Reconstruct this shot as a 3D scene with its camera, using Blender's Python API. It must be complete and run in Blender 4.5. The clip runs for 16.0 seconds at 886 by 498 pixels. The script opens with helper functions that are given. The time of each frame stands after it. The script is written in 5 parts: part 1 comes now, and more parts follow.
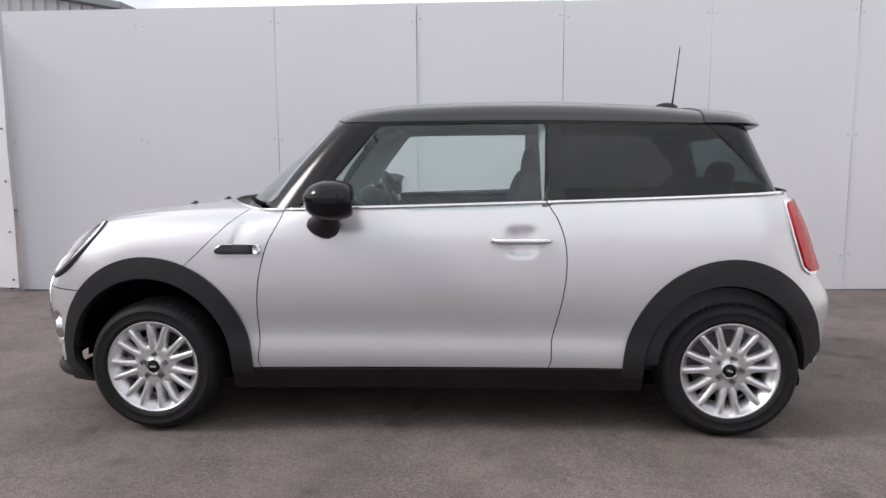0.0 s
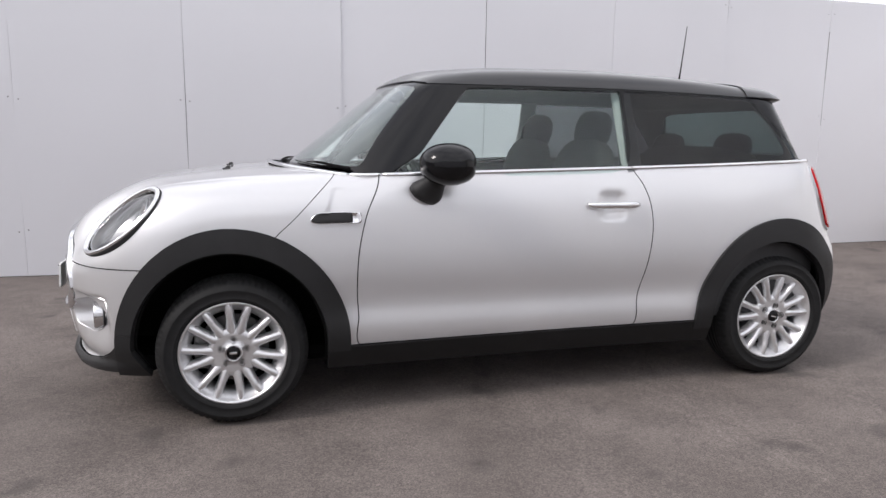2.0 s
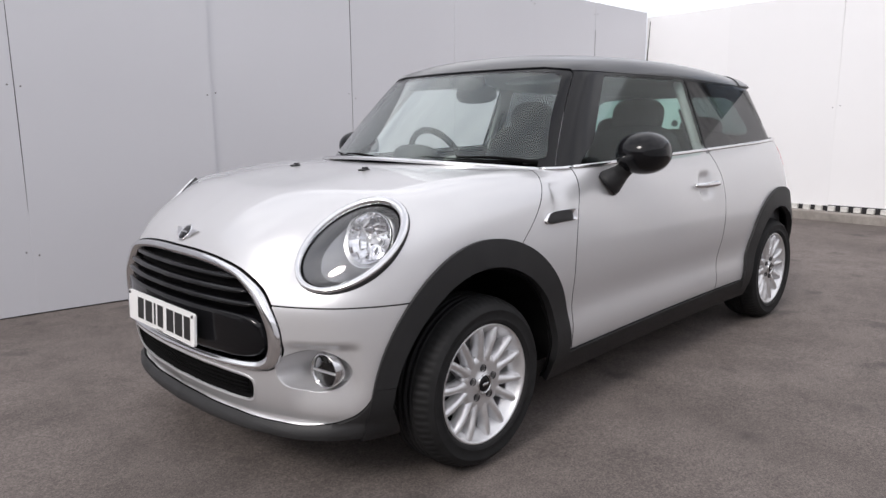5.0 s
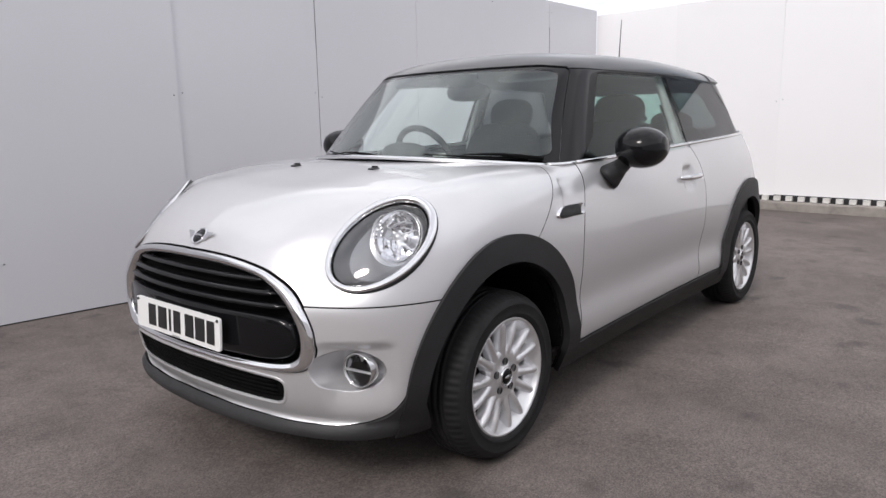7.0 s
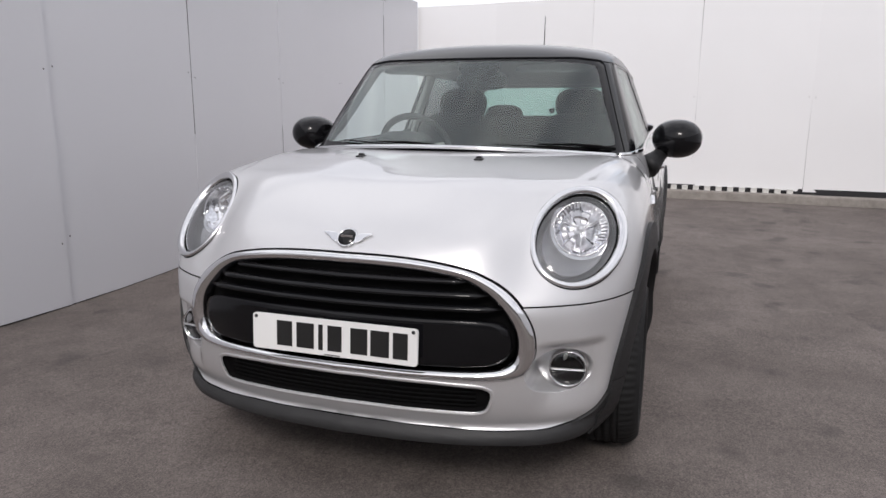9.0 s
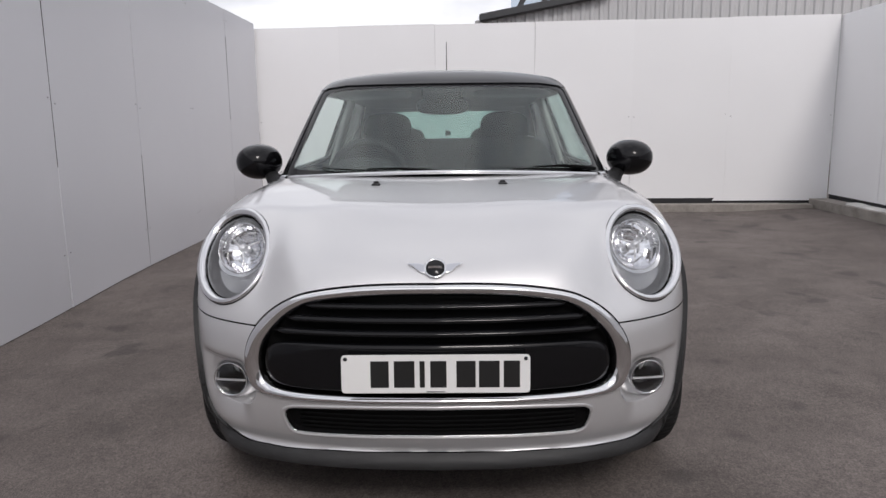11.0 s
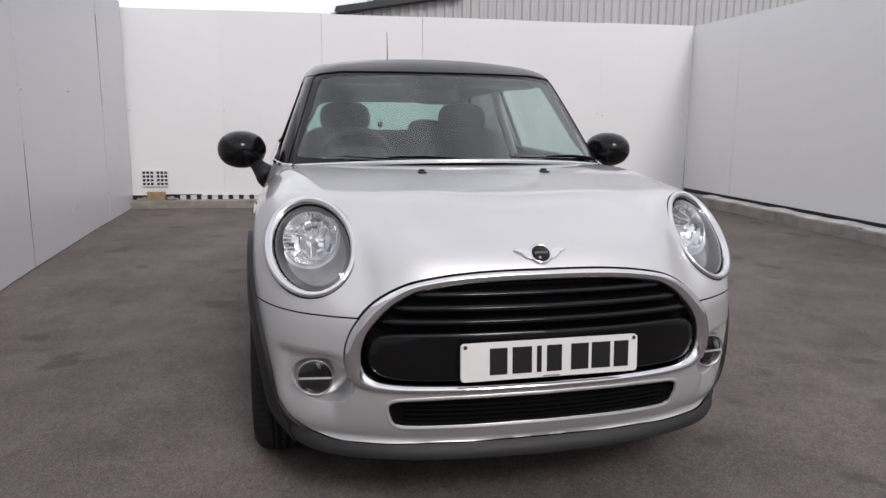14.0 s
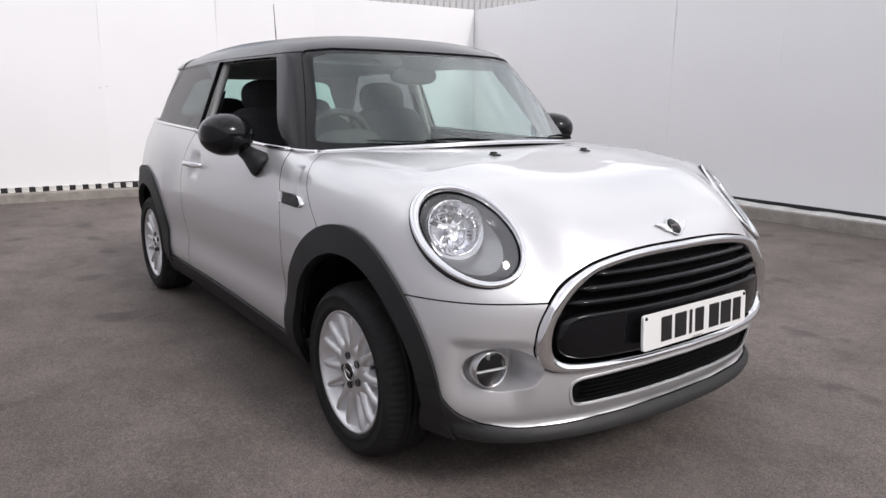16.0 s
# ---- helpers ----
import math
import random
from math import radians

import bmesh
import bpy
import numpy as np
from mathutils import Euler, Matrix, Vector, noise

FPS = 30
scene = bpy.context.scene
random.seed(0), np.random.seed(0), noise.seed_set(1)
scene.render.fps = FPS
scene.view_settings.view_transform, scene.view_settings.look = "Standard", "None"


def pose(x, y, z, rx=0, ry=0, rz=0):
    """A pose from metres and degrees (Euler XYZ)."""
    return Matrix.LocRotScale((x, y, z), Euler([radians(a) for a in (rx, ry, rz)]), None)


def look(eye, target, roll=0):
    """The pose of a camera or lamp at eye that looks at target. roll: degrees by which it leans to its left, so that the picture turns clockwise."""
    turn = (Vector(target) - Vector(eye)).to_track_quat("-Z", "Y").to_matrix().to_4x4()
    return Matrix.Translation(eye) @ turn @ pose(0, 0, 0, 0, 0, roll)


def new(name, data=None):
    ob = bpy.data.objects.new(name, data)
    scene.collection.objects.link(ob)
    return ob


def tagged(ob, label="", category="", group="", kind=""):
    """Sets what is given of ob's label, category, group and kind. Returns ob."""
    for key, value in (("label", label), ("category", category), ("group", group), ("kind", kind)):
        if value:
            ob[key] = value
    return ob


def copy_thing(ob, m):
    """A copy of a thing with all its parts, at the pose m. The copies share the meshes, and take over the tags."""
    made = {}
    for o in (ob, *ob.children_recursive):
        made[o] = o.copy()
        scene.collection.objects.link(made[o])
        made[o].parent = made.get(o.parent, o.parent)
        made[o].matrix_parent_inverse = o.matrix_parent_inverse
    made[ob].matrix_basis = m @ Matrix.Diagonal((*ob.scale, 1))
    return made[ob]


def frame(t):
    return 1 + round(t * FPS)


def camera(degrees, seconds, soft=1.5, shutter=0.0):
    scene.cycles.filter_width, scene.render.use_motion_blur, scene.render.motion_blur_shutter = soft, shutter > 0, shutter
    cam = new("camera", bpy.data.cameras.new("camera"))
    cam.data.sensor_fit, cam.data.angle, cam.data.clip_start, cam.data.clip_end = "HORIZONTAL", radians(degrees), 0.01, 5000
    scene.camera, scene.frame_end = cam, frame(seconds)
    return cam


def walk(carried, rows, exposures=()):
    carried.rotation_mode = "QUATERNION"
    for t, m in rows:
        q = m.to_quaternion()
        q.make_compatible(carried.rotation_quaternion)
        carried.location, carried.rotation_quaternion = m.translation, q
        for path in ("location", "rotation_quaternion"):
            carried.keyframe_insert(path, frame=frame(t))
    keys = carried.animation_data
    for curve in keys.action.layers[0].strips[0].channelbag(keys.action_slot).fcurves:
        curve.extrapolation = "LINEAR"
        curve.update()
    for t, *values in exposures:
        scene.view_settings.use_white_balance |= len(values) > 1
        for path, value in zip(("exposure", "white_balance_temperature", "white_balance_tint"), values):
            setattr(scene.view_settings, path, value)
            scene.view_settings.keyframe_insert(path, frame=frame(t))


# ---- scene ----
cam = camera(64.9, 16.0)
EXPOSURES = [(t, stops, 6500, 13) for t, stops in ((0.0, 0.33), (1.5, 0.39), (3.5, 0.45), (5.0, 0.18), (7.5, 0.15), (9.0, -0.04), (10.0, -0.18), (12.5, -0.32), (14.0, -0.20), (15.0, 0.08), (16.0, 0.22))]
PATH = [
    (0, (0.234, -3.699, 1.174), (0.103, -1.719, 0.927), -0.3),
    (0.5, (0.033, -3.689, 1.171), (-0.049, -1.706, 0.921), 0.0),
    (1, (-0.3, -3.659, 1.178), (-0.226, -1.678, 0.915), -0.0),
    (1.5, (-0.739, -3.648, 1.16), (-0.439, -1.689, 0.896), -0.4),
    (2, (-1.132, -3.534, 1.127), (-0.622, -1.627, 0.81), 0.8),
    (2.5, (-1.569, -3.365, 1.144), (-0.852, -1.523, 0.838), 0.6),
    (3, (-1.906, -3.153, 1.138), (-1.019, -1.391, 0.806), 1.0),
    (3.5, (-2.193, -2.925, 1.144), (-1.157, -1.249, 0.804), 0.4),
    (4, (-2.47, -2.725, 1.147), (-1.277, -1.159, 0.796), 0.2),
    (4.5, (-2.691, -2.451, 1.133), (-1.392, -0.975, 0.768), -0.1),
    (5, (-2.887, -2.276, 1.139), (-1.5, -0.878, 0.786), -0.5),
    (7.5, (-3.184, -1.967, 1.148), (-1.625, -0.772, 0.77), -0.7),
    (8, (-3.368, -1.66, 1.166), (-1.71, -0.616, 0.766), 0.6),
    (8.5, (-3.552, -1.292, 1.158), (-1.789, -0.436, 0.757), 1.0),
    (9, (-3.653, -0.884, 1.157), (-1.793, -0.27, 0.756), 0.2),
    (9.5, (-3.73, -0.499, 1.169), (-1.809, -0.11, 0.773), -0.8),
    (10, (-3.76, -0.249, 1.176), (-1.807, -0.059, 0.788), -0.5),
    (12.5, (-3.794, 0.004, 1.156), (-1.822, -0.001, 0.823), -0.7),
    (13, (-3.807, 0.082, 1.145), (-1.835, 0.048, 0.809), -0.1),
    (13.5, (-3.76, 0.353, 1.142), (-1.8, 0.143, 0.8), -0.0),
    (14, (-3.692, 0.696, 1.148), (-1.772, 0.264, 0.791), 0.5),
    (14.5, (-3.583, 1.083, 1.161), (-1.737, 0.415, 0.778), 0.3),
    (15, (-3.398, 1.411, 1.155), (-1.647, 0.533, 0.749), -0.4),
    (15.5, (-3.26, 1.691, 1.158), (-1.601, 0.651, 0.747), -0.2),
    (16, (-3.163, 1.822, 1.154), (-1.577, 0.675, 0.742), 0.5),
]
walk(cam, [(t, look(eye, target, roll)) for t, eye, target, roll in PATH], EXPOSURES)

# ---- sky and sun: bright thin overcast, sun behind cloud in the west ----
SUN_ELEVATION, SUN_HEADING = 40.0, (-0.97, -0.20)


def make_world():
    world = bpy.data.worlds.new("overcast_sky")
    scene.world = world
    world.use_nodes = True
    nt = world.node_tree
    nt.nodes.clear()
    out = nt.nodes.new("ShaderNodeOutputWorld")
    back = nt.nodes.new("ShaderNodeBackground")
    sky = nt.nodes.new("ShaderNodeTexSky")
    sky.sky_type, sky.sun_disc = "NISHITA", False
    sky.sun_elevation = radians(SUN_ELEVATION)
    sky.sun_rotation = math.atan2(SUN_HEADING[0], SUN_HEADING[1])
    sky.air_density, sky.dust_density, sky.ozone_density = 1.0, 3.0, 1.0
    coord = nt.nodes.new("ShaderNodeTexCoord")
    stretch = nt.nodes.new("ShaderNodeMapping")
    stretch.inputs["Scale"].default_value = (1.6, 1.6, 4.0)
    cloud = nt.nodes.new("ShaderNodeTexNoise")
    cloud.inputs["Scale"].default_value, cloud.inputs["Detail"].default_value, cloud.inputs["Roughness"].default_value = 2.2, 7, 0.55
    ramp = nt.nodes.new("ShaderNodeValToRGB")
    ramp.color_ramp.elements[0].position, ramp.color_ramp.elements[0].color = 0.36, (6.4, 6.6, 7.2, 1)
    ramp.color_ramp.elements[1].position, ramp.color_ramp.elements[1].color = 0.60, (11.5, 11.6, 11.8, 1)
    mix = nt.nodes.new("ShaderNodeMix")
    mix.data_type = "RGBA"
    mix.inputs["Factor"].default_value = 0.88
    nt.links.new(coord.outputs["Generated"], stretch.inputs["Vector"])
    nt.links.new(stretch.outputs["Vector"], cloud.inputs["Vector"])
    nt.links.new(cloud.outputs["Fac"], ramp.inputs["Fac"])
    nt.links.new(sky.outputs["Color"], mix.inputs["A"])
    nt.links.new(ramp.outputs["Color"], mix.inputs["B"])
    nt.links.new(mix.outputs["Result"], back.inputs["Color"])
    back.inputs["Strength"].default_value = 0.12
    nt.links.new(back.outputs["Background"], out.inputs["Surface"])


make_world()
sun = new("sun", bpy.data.lights.new("sun", "SUN"))
sun.data.energy, sun.data.angle, sun.data.color = 1.5, radians(14), (1.0, 0.965, 0.92)
_h = math.cos(radians(SUN_ELEVATION)) / math.hypot(*SUN_HEADING)
sun.matrix_world = look((SUN_HEADING[0] * _h * 30, SUN_HEADING[1] * _h * 30, math.sin(radians(SUN_ELEVATION)) * 30), (0, 0, 0))

# ---- materials ----


class Nodes:
    """A short way to wire a node material."""

    def __init__(self, name):
        self.mat = bpy.data.materials.new(name)
        self.mat.use_nodes = True
        self.nt = self.mat.node_tree
        self.bsdf = self.nt.nodes["Principled BSDF"]
        self.coord = None

    def put(self, **values):
        for key, value in values.items():
            self.bsdf.inputs[key.replace("_", " ")].default_value = value
        return self

    def add(self, kind, **values):
        node = self.nt.nodes.new(kind)
        for key, value in values.items():
            node.inputs[key.replace("_", " ")].default_value = value
        return node

    def link(self, a, b):
        self.nt.links.new(a, b)

    def object_space(self):
        if self.coord is None:
            self.coord = self.nt.nodes.new("ShaderNodeTexCoord")
        return self.coord.outputs["Object"]

    def noise(self, scale, detail=4.0, rough=0.55):
        node = self.add("ShaderNodeTexNoise", Scale=scale, Detail=detail, Roughness=rough)
        self.link(self.object_space(), node.inputs["Vector"])
        return node.outputs["Fac"]

    def ramp(self, fac, *stops):
        node = self.nt.nodes.new("ShaderNodeValToRGB")
        el = node.color_ramp.elements
        while len(el) < len(stops):
            el.new(0.5)
        for e, (pos, col) in zip(el, stops):
            e.position = pos
            e.color = (*col, 1) if isinstance(col, tuple) else (col, col, col, 1)
        self.link(fac, node.inputs["Fac"])
        return node.outputs["Color"]

    def mix(self, fac, a, b, blend="MIX"):
        node = self.nt.nodes.new("ShaderNodeMix")
        node.data_type, node.blend_type = "RGBA", blend
        for sock, v in (("Factor", fac), ("A", a), ("B", b)):
            if isinstance(v, bpy.types.NodeSocket):
                self.link(v, node.inputs[sock])
            elif isinstance(v, tuple):
                node.inputs[sock].default_value = (*v, 1)
            else:
                node.inputs[sock].default_value = v
        return node.outputs["Result"]

    def bump(self, height, strength, distance):
        node = self.add("ShaderNodeBump", Strength=strength, Distance=distance)
        self.link(height, node.inputs["Height"])
        self.link(node.outputs["Normal"], self.bsdf.inputs["Normal"])
        return self


def plain(name, colour, rough=0.5, metal=0.0, coat=0.0, vary=0.12, scale=9.0, bump=0.0, bump_scale=300.0, spec=0.5):
    """A surface with a slight drift of tone and gloss."""
    n = Nodes(name)
    n.put(Roughness=rough, Metallic=metal, Coat_Weight=coat, Coat_Roughness=0.05, Specular_IOR_Level=spec)
    lo, hi = tuple(c * (1 - vary) for c in colour), tuple(min(1, c * (1 + vary)) for c in colour)
    n.link(n.ramp(n.noise(scale), (0.3, lo), (0.7, hi)), n.bsdf.inputs["Base Color"])
    if bump:
        n.bump(n.noise(bump_scale, 3), bump, 0.002)
    return n.mat


def make_asphalt():
    n = Nodes("asphalt")
    chips = n.noise(150, 3, 0.7)
    grit = n.noise(52, 4, 0.75)
    fine = n.noise(420, 2, 0.6)
    broad = n.noise(0.45, 5, 0.6)
    patch = n.noise(1.9, 4, 0.5)
    tone = n.ramp(broad, (0.34, (0.092, 0.078, 0.072)), (0.66, (0.178, 0.156, 0.147)))
    tone = n.mix(0.55, tone, n.ramp(patch, (0.35, (0.112, 0.098, 0.092)), (0.65, (0.168, 0.149, 0.141))))
    tone = n.mix(0.62, tone, n.ramp(chips, (0.33, 0.35), (0.5, 1.0), (0.70, 1.8)), "MULTIPLY")
    tone = n.mix(0.42, tone, n.ramp(grit, (0.36, 0.68), (0.5, 1.0), (0.66, 1.35)), "MULTIPLY")
    tone = n.mix(0.3, tone, n.ramp(fine, (0.35, 0.7), (0.65, 1.3)), "MULTIPLY")
    tone = n.mix(0.5, tone, n.ramp(n.noise(6.5, 6, 0.62), (0.34, 0.72), (0.5, 1.0), (0.66, 1.18)), "MULTIPLY")
    drips = n.ramp(n.noise(3.1, 3, 0.4), (0.30, 1.0), (0.37, 0.0))
    tone = n.mix(drips, tone, n.mix(0.5, tone, (0.045, 0.042, 0.041)))
    fleck = n.nt.nodes.new("ShaderNodeTexVoronoi")
    fleck.inputs["Scale"].default_value = 2.3
    n.link(n.object_space(), fleck.inputs["Vector"])
    dot = n.ramp(fleck.outputs["Distance"], (0.006, 1.0), (0.011, 0.0))
    tone = n.mix(dot, tone, (0.5, 0.49, 0.46))
    tone = n.mix(1.0, tone, (0.975, 0.945, 0.925), "MULTIPLY")
    n.link(tone, n.bsdf.inputs["Base Color"])
    n.put(Roughness=0.82, Specular_IOR_Level=0.35)
    n.bump(n.mix(0.5, chips, grit), 0.6, 0.006)
    return n.mat


def make_board(name, tint, rough):
    """White laminated hoarding board: satin, faintly scuffed, slightly wavy."""
    n = Nodes(name)
    info = n.nt.nodes.new("ShaderNodeObjectInfo")
    own = n.ramp(info.outputs["Random"], (0.0, tuple(c * 0.97 for c in tint)), (1.0, tint))
    base = n.mix(0.7, own, n.ramp(n.noise(0.9, 5), (0.3, 0.96), (0.7, 1.0)), "MULTIPLY")
    n.link(base, n.bsdf.inputs["Base Color"])
    n.put(Roughness=rough, Specular_IOR_Level=0.45)
    n.link(n.ramp(n.noise(2.5, 5), (0.3, rough - 0.02), (0.7, rough + 0.04)), n.bsdf.inputs["Roughness"])
    n.bump(n.noise(0.8, 1), 0.08, 0.02)
    return n.mat


def make_concrete(name, tint):
    n = Nodes(name)
    base = n.ramp(n.noise(7, 6, 0.65), (0.3, tuple(c * 0.6 for c in tint)), (0.7, tint))
    base = n.mix(0.6, base, n.ramp(n.noise(90, 4, 0.7), (0.3, 0.7), (0.7, 1.15)), "MULTIPLY")
    n.link(base, n.bsdf.inputs["Base Color"])
    n.put(Roughness=0.9)
    n.bump(n.noise(60, 5, 0.7), 0.5, 0.006)
    return n.mat


def make_silver():
    """Metallic silver paint under clear lacquer."""
    n = Nodes("silver_paint")
    flake = n.noise(1400, 1, 0.5)
    drift = n.noise(1.4, 3)
    base = n.mix(0.25, n.ramp(drift, (0.3, (0.612, 0.612, 0.624)), (0.7, (0.642, 0.642, 0.652))), n.ramp(flake, (0.35, 0.72), (0.65, 1.2)), "MULTIPLY")
    n.link(base, n.bsdf.inputs["Base Color"])
    n.put(Metallic=0.52, Roughness=0.35, Coat_Weight=1.0, Coat_Roughness=0.02)
    n.bump(flake, 0.02, 0.0004)
    return n.mat


def make_glass(name, colour, rough=0.0, veil=0.045, edge=0.9):
    n = Nodes(name)
    glass = n.nt.nodes.new("ShaderNodeBsdfTransparent")
    glass.inputs["Color"].default_value = (*colour, 1)
    gloss = n.add("ShaderNodeBsdfGlossy", Roughness=rough)
    gloss.inputs["Color"].default_value = (1, 1, 1, 1)
    facing = n.add("ShaderNodeLayerWeight", Blend=0.5)
    power = n.nt.nodes.new("ShaderNodeMath")
    power.operation = "POWER"
    power.inputs[1].default_value = 4.0
    scale = n.nt.nodes.new("ShaderNodeMath")
    scale.operation = "MULTIPLY_ADD"
    scale.inputs[1].default_value, scale.inputs[2].default_value = edge, veil
    n.link(facing.outputs["Facing"], power.inputs[0])
    n.link(power.outputs["Value"], scale.inputs[0])
    mix = n.nt.nodes.new("ShaderNodeMixShader")
    n.link(scale.outputs["Value"], mix.inputs["Fac"])
    n.link(glass.outputs["BSDF"], mix.inputs[1])
    n.link(gloss.outputs["BSDF"], mix.inputs[2])
    n.link(mix.outputs["Shader"], n.nt.nodes["Material Output"].inputs["Surface"])
    return n.mat


ASPHALT = make_asphalt()
BOARD_GREY = make_board("grey_white_board", (0.66, 0.66, 0.69), 0.30)
BOARD_WHITE = make_board("white_board", (0.84, 0.84, 0.85), 0.30)
SHEET_WHITE = plain("white_sheet", (0.80, 0.80, 0.81), 0.45, vary=0.03, scale=2, bump=0.2, bump_scale=3)
CONCRETE = make_concrete("kerb_concrete", (0.36, 0.33, 0.30))
WHITE_MORTAR = make_concrete("white_mortar", (0.80, 0.79, 0.76))
BRICK = make_concrete("buff_brick", (0.42, 0.30, 0.19))
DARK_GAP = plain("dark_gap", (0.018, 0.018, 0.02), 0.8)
NAIL = plain("screw_head", (0.16, 0.15, 0.15), 0.5, 0.6)
CLADDING = plain("grey_cladding", (0.50, 0.50, 0.51), 0.5, 0.0, vary=0.05, scale=0.4)
CLADDING_DARK = plain("dark_cladding", (0.22, 0.23, 0.25), 0.5, 0.0, vary=0.08, scale=0.4)
ROOF_TRIM = plain("dark_roof_trim", (0.035, 0.036, 0.04), 0.5)
STEEL = plain("galvanised_steel", (0.52, 0.53, 0.54), 0.4, 0.9)
SILVER = make_silver()
GLOSS_BLACK = plain("gloss_black", (0.005, 0.005, 0.006), 0.14, 0.0, 0.0, vary=0.1, spec=0.30)
ROOF_BLACK = plain("black_roof_paint", (0.016, 0.016, 0.018), 0.30, 0.15, 0.45, vary=0.1)
PLASTIC = plain("textured_black_plastic", (0.016, 0.016, 0.017), 0.52, vary=0.15, bump=0.25, bump_scale=700, spec=0.33)
PLASTIC_GREY = plain("textured_grey_plastic", (0.026, 0.026, 0.027), 0.5, vary=0.15, bump=0.25, bump_scale=700, spec=0.36)
# the black plastic again, darkened for the shade low on the sills
PLASTIC_SHADED = plain("shaded_sill_plastic", (0.008, 0.008, 0.0085), 0.45, vary=0.15, bump=0.2, bump_scale=700, spec=0.3)
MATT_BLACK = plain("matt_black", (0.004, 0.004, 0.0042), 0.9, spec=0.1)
RUBBER = plain("tyre_rubber", (0.015, 0.015, 0.0155), 0.66, vary=0.2, scale=30, bump=0.2, bump_scale=260, spec=0.2)
SATIN_CHROME = plain("satin_chrome", (0.68, 0.68, 0.69), 0.16, 1.0, vary=0.02)
CHROME = plain("chrome", (0.78, 0.78, 0.79), 0.09, 1.0, vary=0.02)
ALLOY = plain("silver_alloy", (0.70, 0.70, 0.71), 0.33, 0.75, 0.3, vary=0.05, scale=40)
ALLOY_DARK = plain("brake_steel", (0.20, 0.20, 0.20), 0.45, 0.8, vary=0.2, scale=40)
REFLECTOR = plain("lamp_reflector", (0.80, 0.80, 0.82), 0.06, 1.0, vary=0.05, scale=60)
LAMP_GREY = plain("lamp_bezel_grey", (0.11, 0.11, 0.113), 0.32, 0.4)
LAMP_FLOOR = plain("lamp_housing_grey", (0.30, 0.30, 0.305), 0.28, 0.7)
LAMP_SILVER = plain("lamp_silver", (0.50, 0.50, 0.51), 0.24, 0.9, vary=0.04)
CLEAR = make_glass("clear_lens", (0.96, 0.97, 0.98), veil=0.06)
GLASS = make_glass("green_tinted_glass", (0.86, 0.925, 0.905), veil=0.05)
SIDE_GLASS = make_glass("side_window_glass", (0.84, 0.91, 0.89), veil=0.03, edge=0.5)
PRIVACY = make_glass("dark_privacy_glass", (0.43, 0.435, 0.445), veil=0.025, edge=0.5)
REAR_GLASS = make_glass("deep_green_glass", (0.66, 0.80, 0.765))
PLATE_WHITE = plain("plate_white", (0.80, 0.80, 0.79), 0.35, vary=0.02)
PLATE_BLACK = plain("plate_black", (0.012, 0.012, 0.012), 0.4)
RED_LENS = plain("red_lens", (0.40, 0.002, 0.006), 0.22, 0.0, 0.0, vary=0.1, scale=60)
CLOTH = plain("black_seat_cloth", (0.020, 0.020, 0.022), 0.95, vary=0.25, scale=60, bump=0.3, bump_scale=500)
TRIM_DARK = plain("dark_trim", (0.030, 0.030, 0.032), 0.7, vary=0.12, bump=0.1)
TRIM_GREY = plain("grey_headlining", (0.42, 0.42, 0.41), 0.9, vary=0.06, bump=0.1)

# ---- building helpers ----


def link_mesh(name, verts, faces, mat, parent=None, label="", smooth=False):
    me = bpy.data.meshes.new(name)
    me.from_pydata([tuple(map(float, v)) for v in verts], [], [tuple(map(int, f)) for f in faces])
    me.materials.append(mat)
    if smooth:
        me.shade_smooth()
    me.update()
    ob = new(name, me)
    if parent is not None:
        ob.parent = parent
    if label:
        ob["label"] = label
    return ob


def part(name, bm, mat, parent, label="", smooth=False):
    me = bpy.data.meshes.new(name)
    bmesh.ops.recalc_face_normals(bm, faces=bm.faces[:])
    bm.to_mesh(me)
    bm.free()
    me.materials.append(mat)
    if smooth:
        me.shade_smooth()
    ob = new(name, me)
    if parent is not None:
        ob.parent = parent
    if label:
        ob["label"] = label
    return ob


def box(bm, lo, hi, bevel=0.0, segments=1):
    """A box between two corners, added to bm, with its edges bevelled."""
    made = bmesh.ops.create_cube(bm, size=1)["verts"]
    lo, hi = Vector(lo), Vector(hi)
    for v in made:
        v.co = Vector([lo[i] + (v.co[i] + 0.5) * (hi[i] - lo[i]) for i in range(3)])
    if bevel:
        edges = list({e for v in made for e in v.link_edges})
        bmesh.ops.bevel(bm, geom=edges, offset=bevel, segments=segments, affect="EDGES", profile=0.7)
    return bm


def empty(name, label="", category="", group="", kind="", at=(0, 0, 0)):
    ob = new(name)
    ob.location = at
    ob.empty_display_size = 0.2
    return tagged(ob, label, category, group, kind)


# ---- ground ----
def ground_z(x, y):
    """The yard rises a little towards the tail of the car and the south kerb and dips along the grey wall."""
    t = min(max(x, -3.0), 6.0)
    u = min(max((y - 1.1) / 1.2, 0.0), 1.0)
    w = min(max((-3.4 - y) / 1.2, 0.0), 1.0)
    return 0.004 + 0.0085 * t + 0.045 * w * w * (3 - 2 * w) - 0.065 * math.exp(-(((x + 0.1) / 1.5) ** 2)) * u * u * (3 - 2 * u)


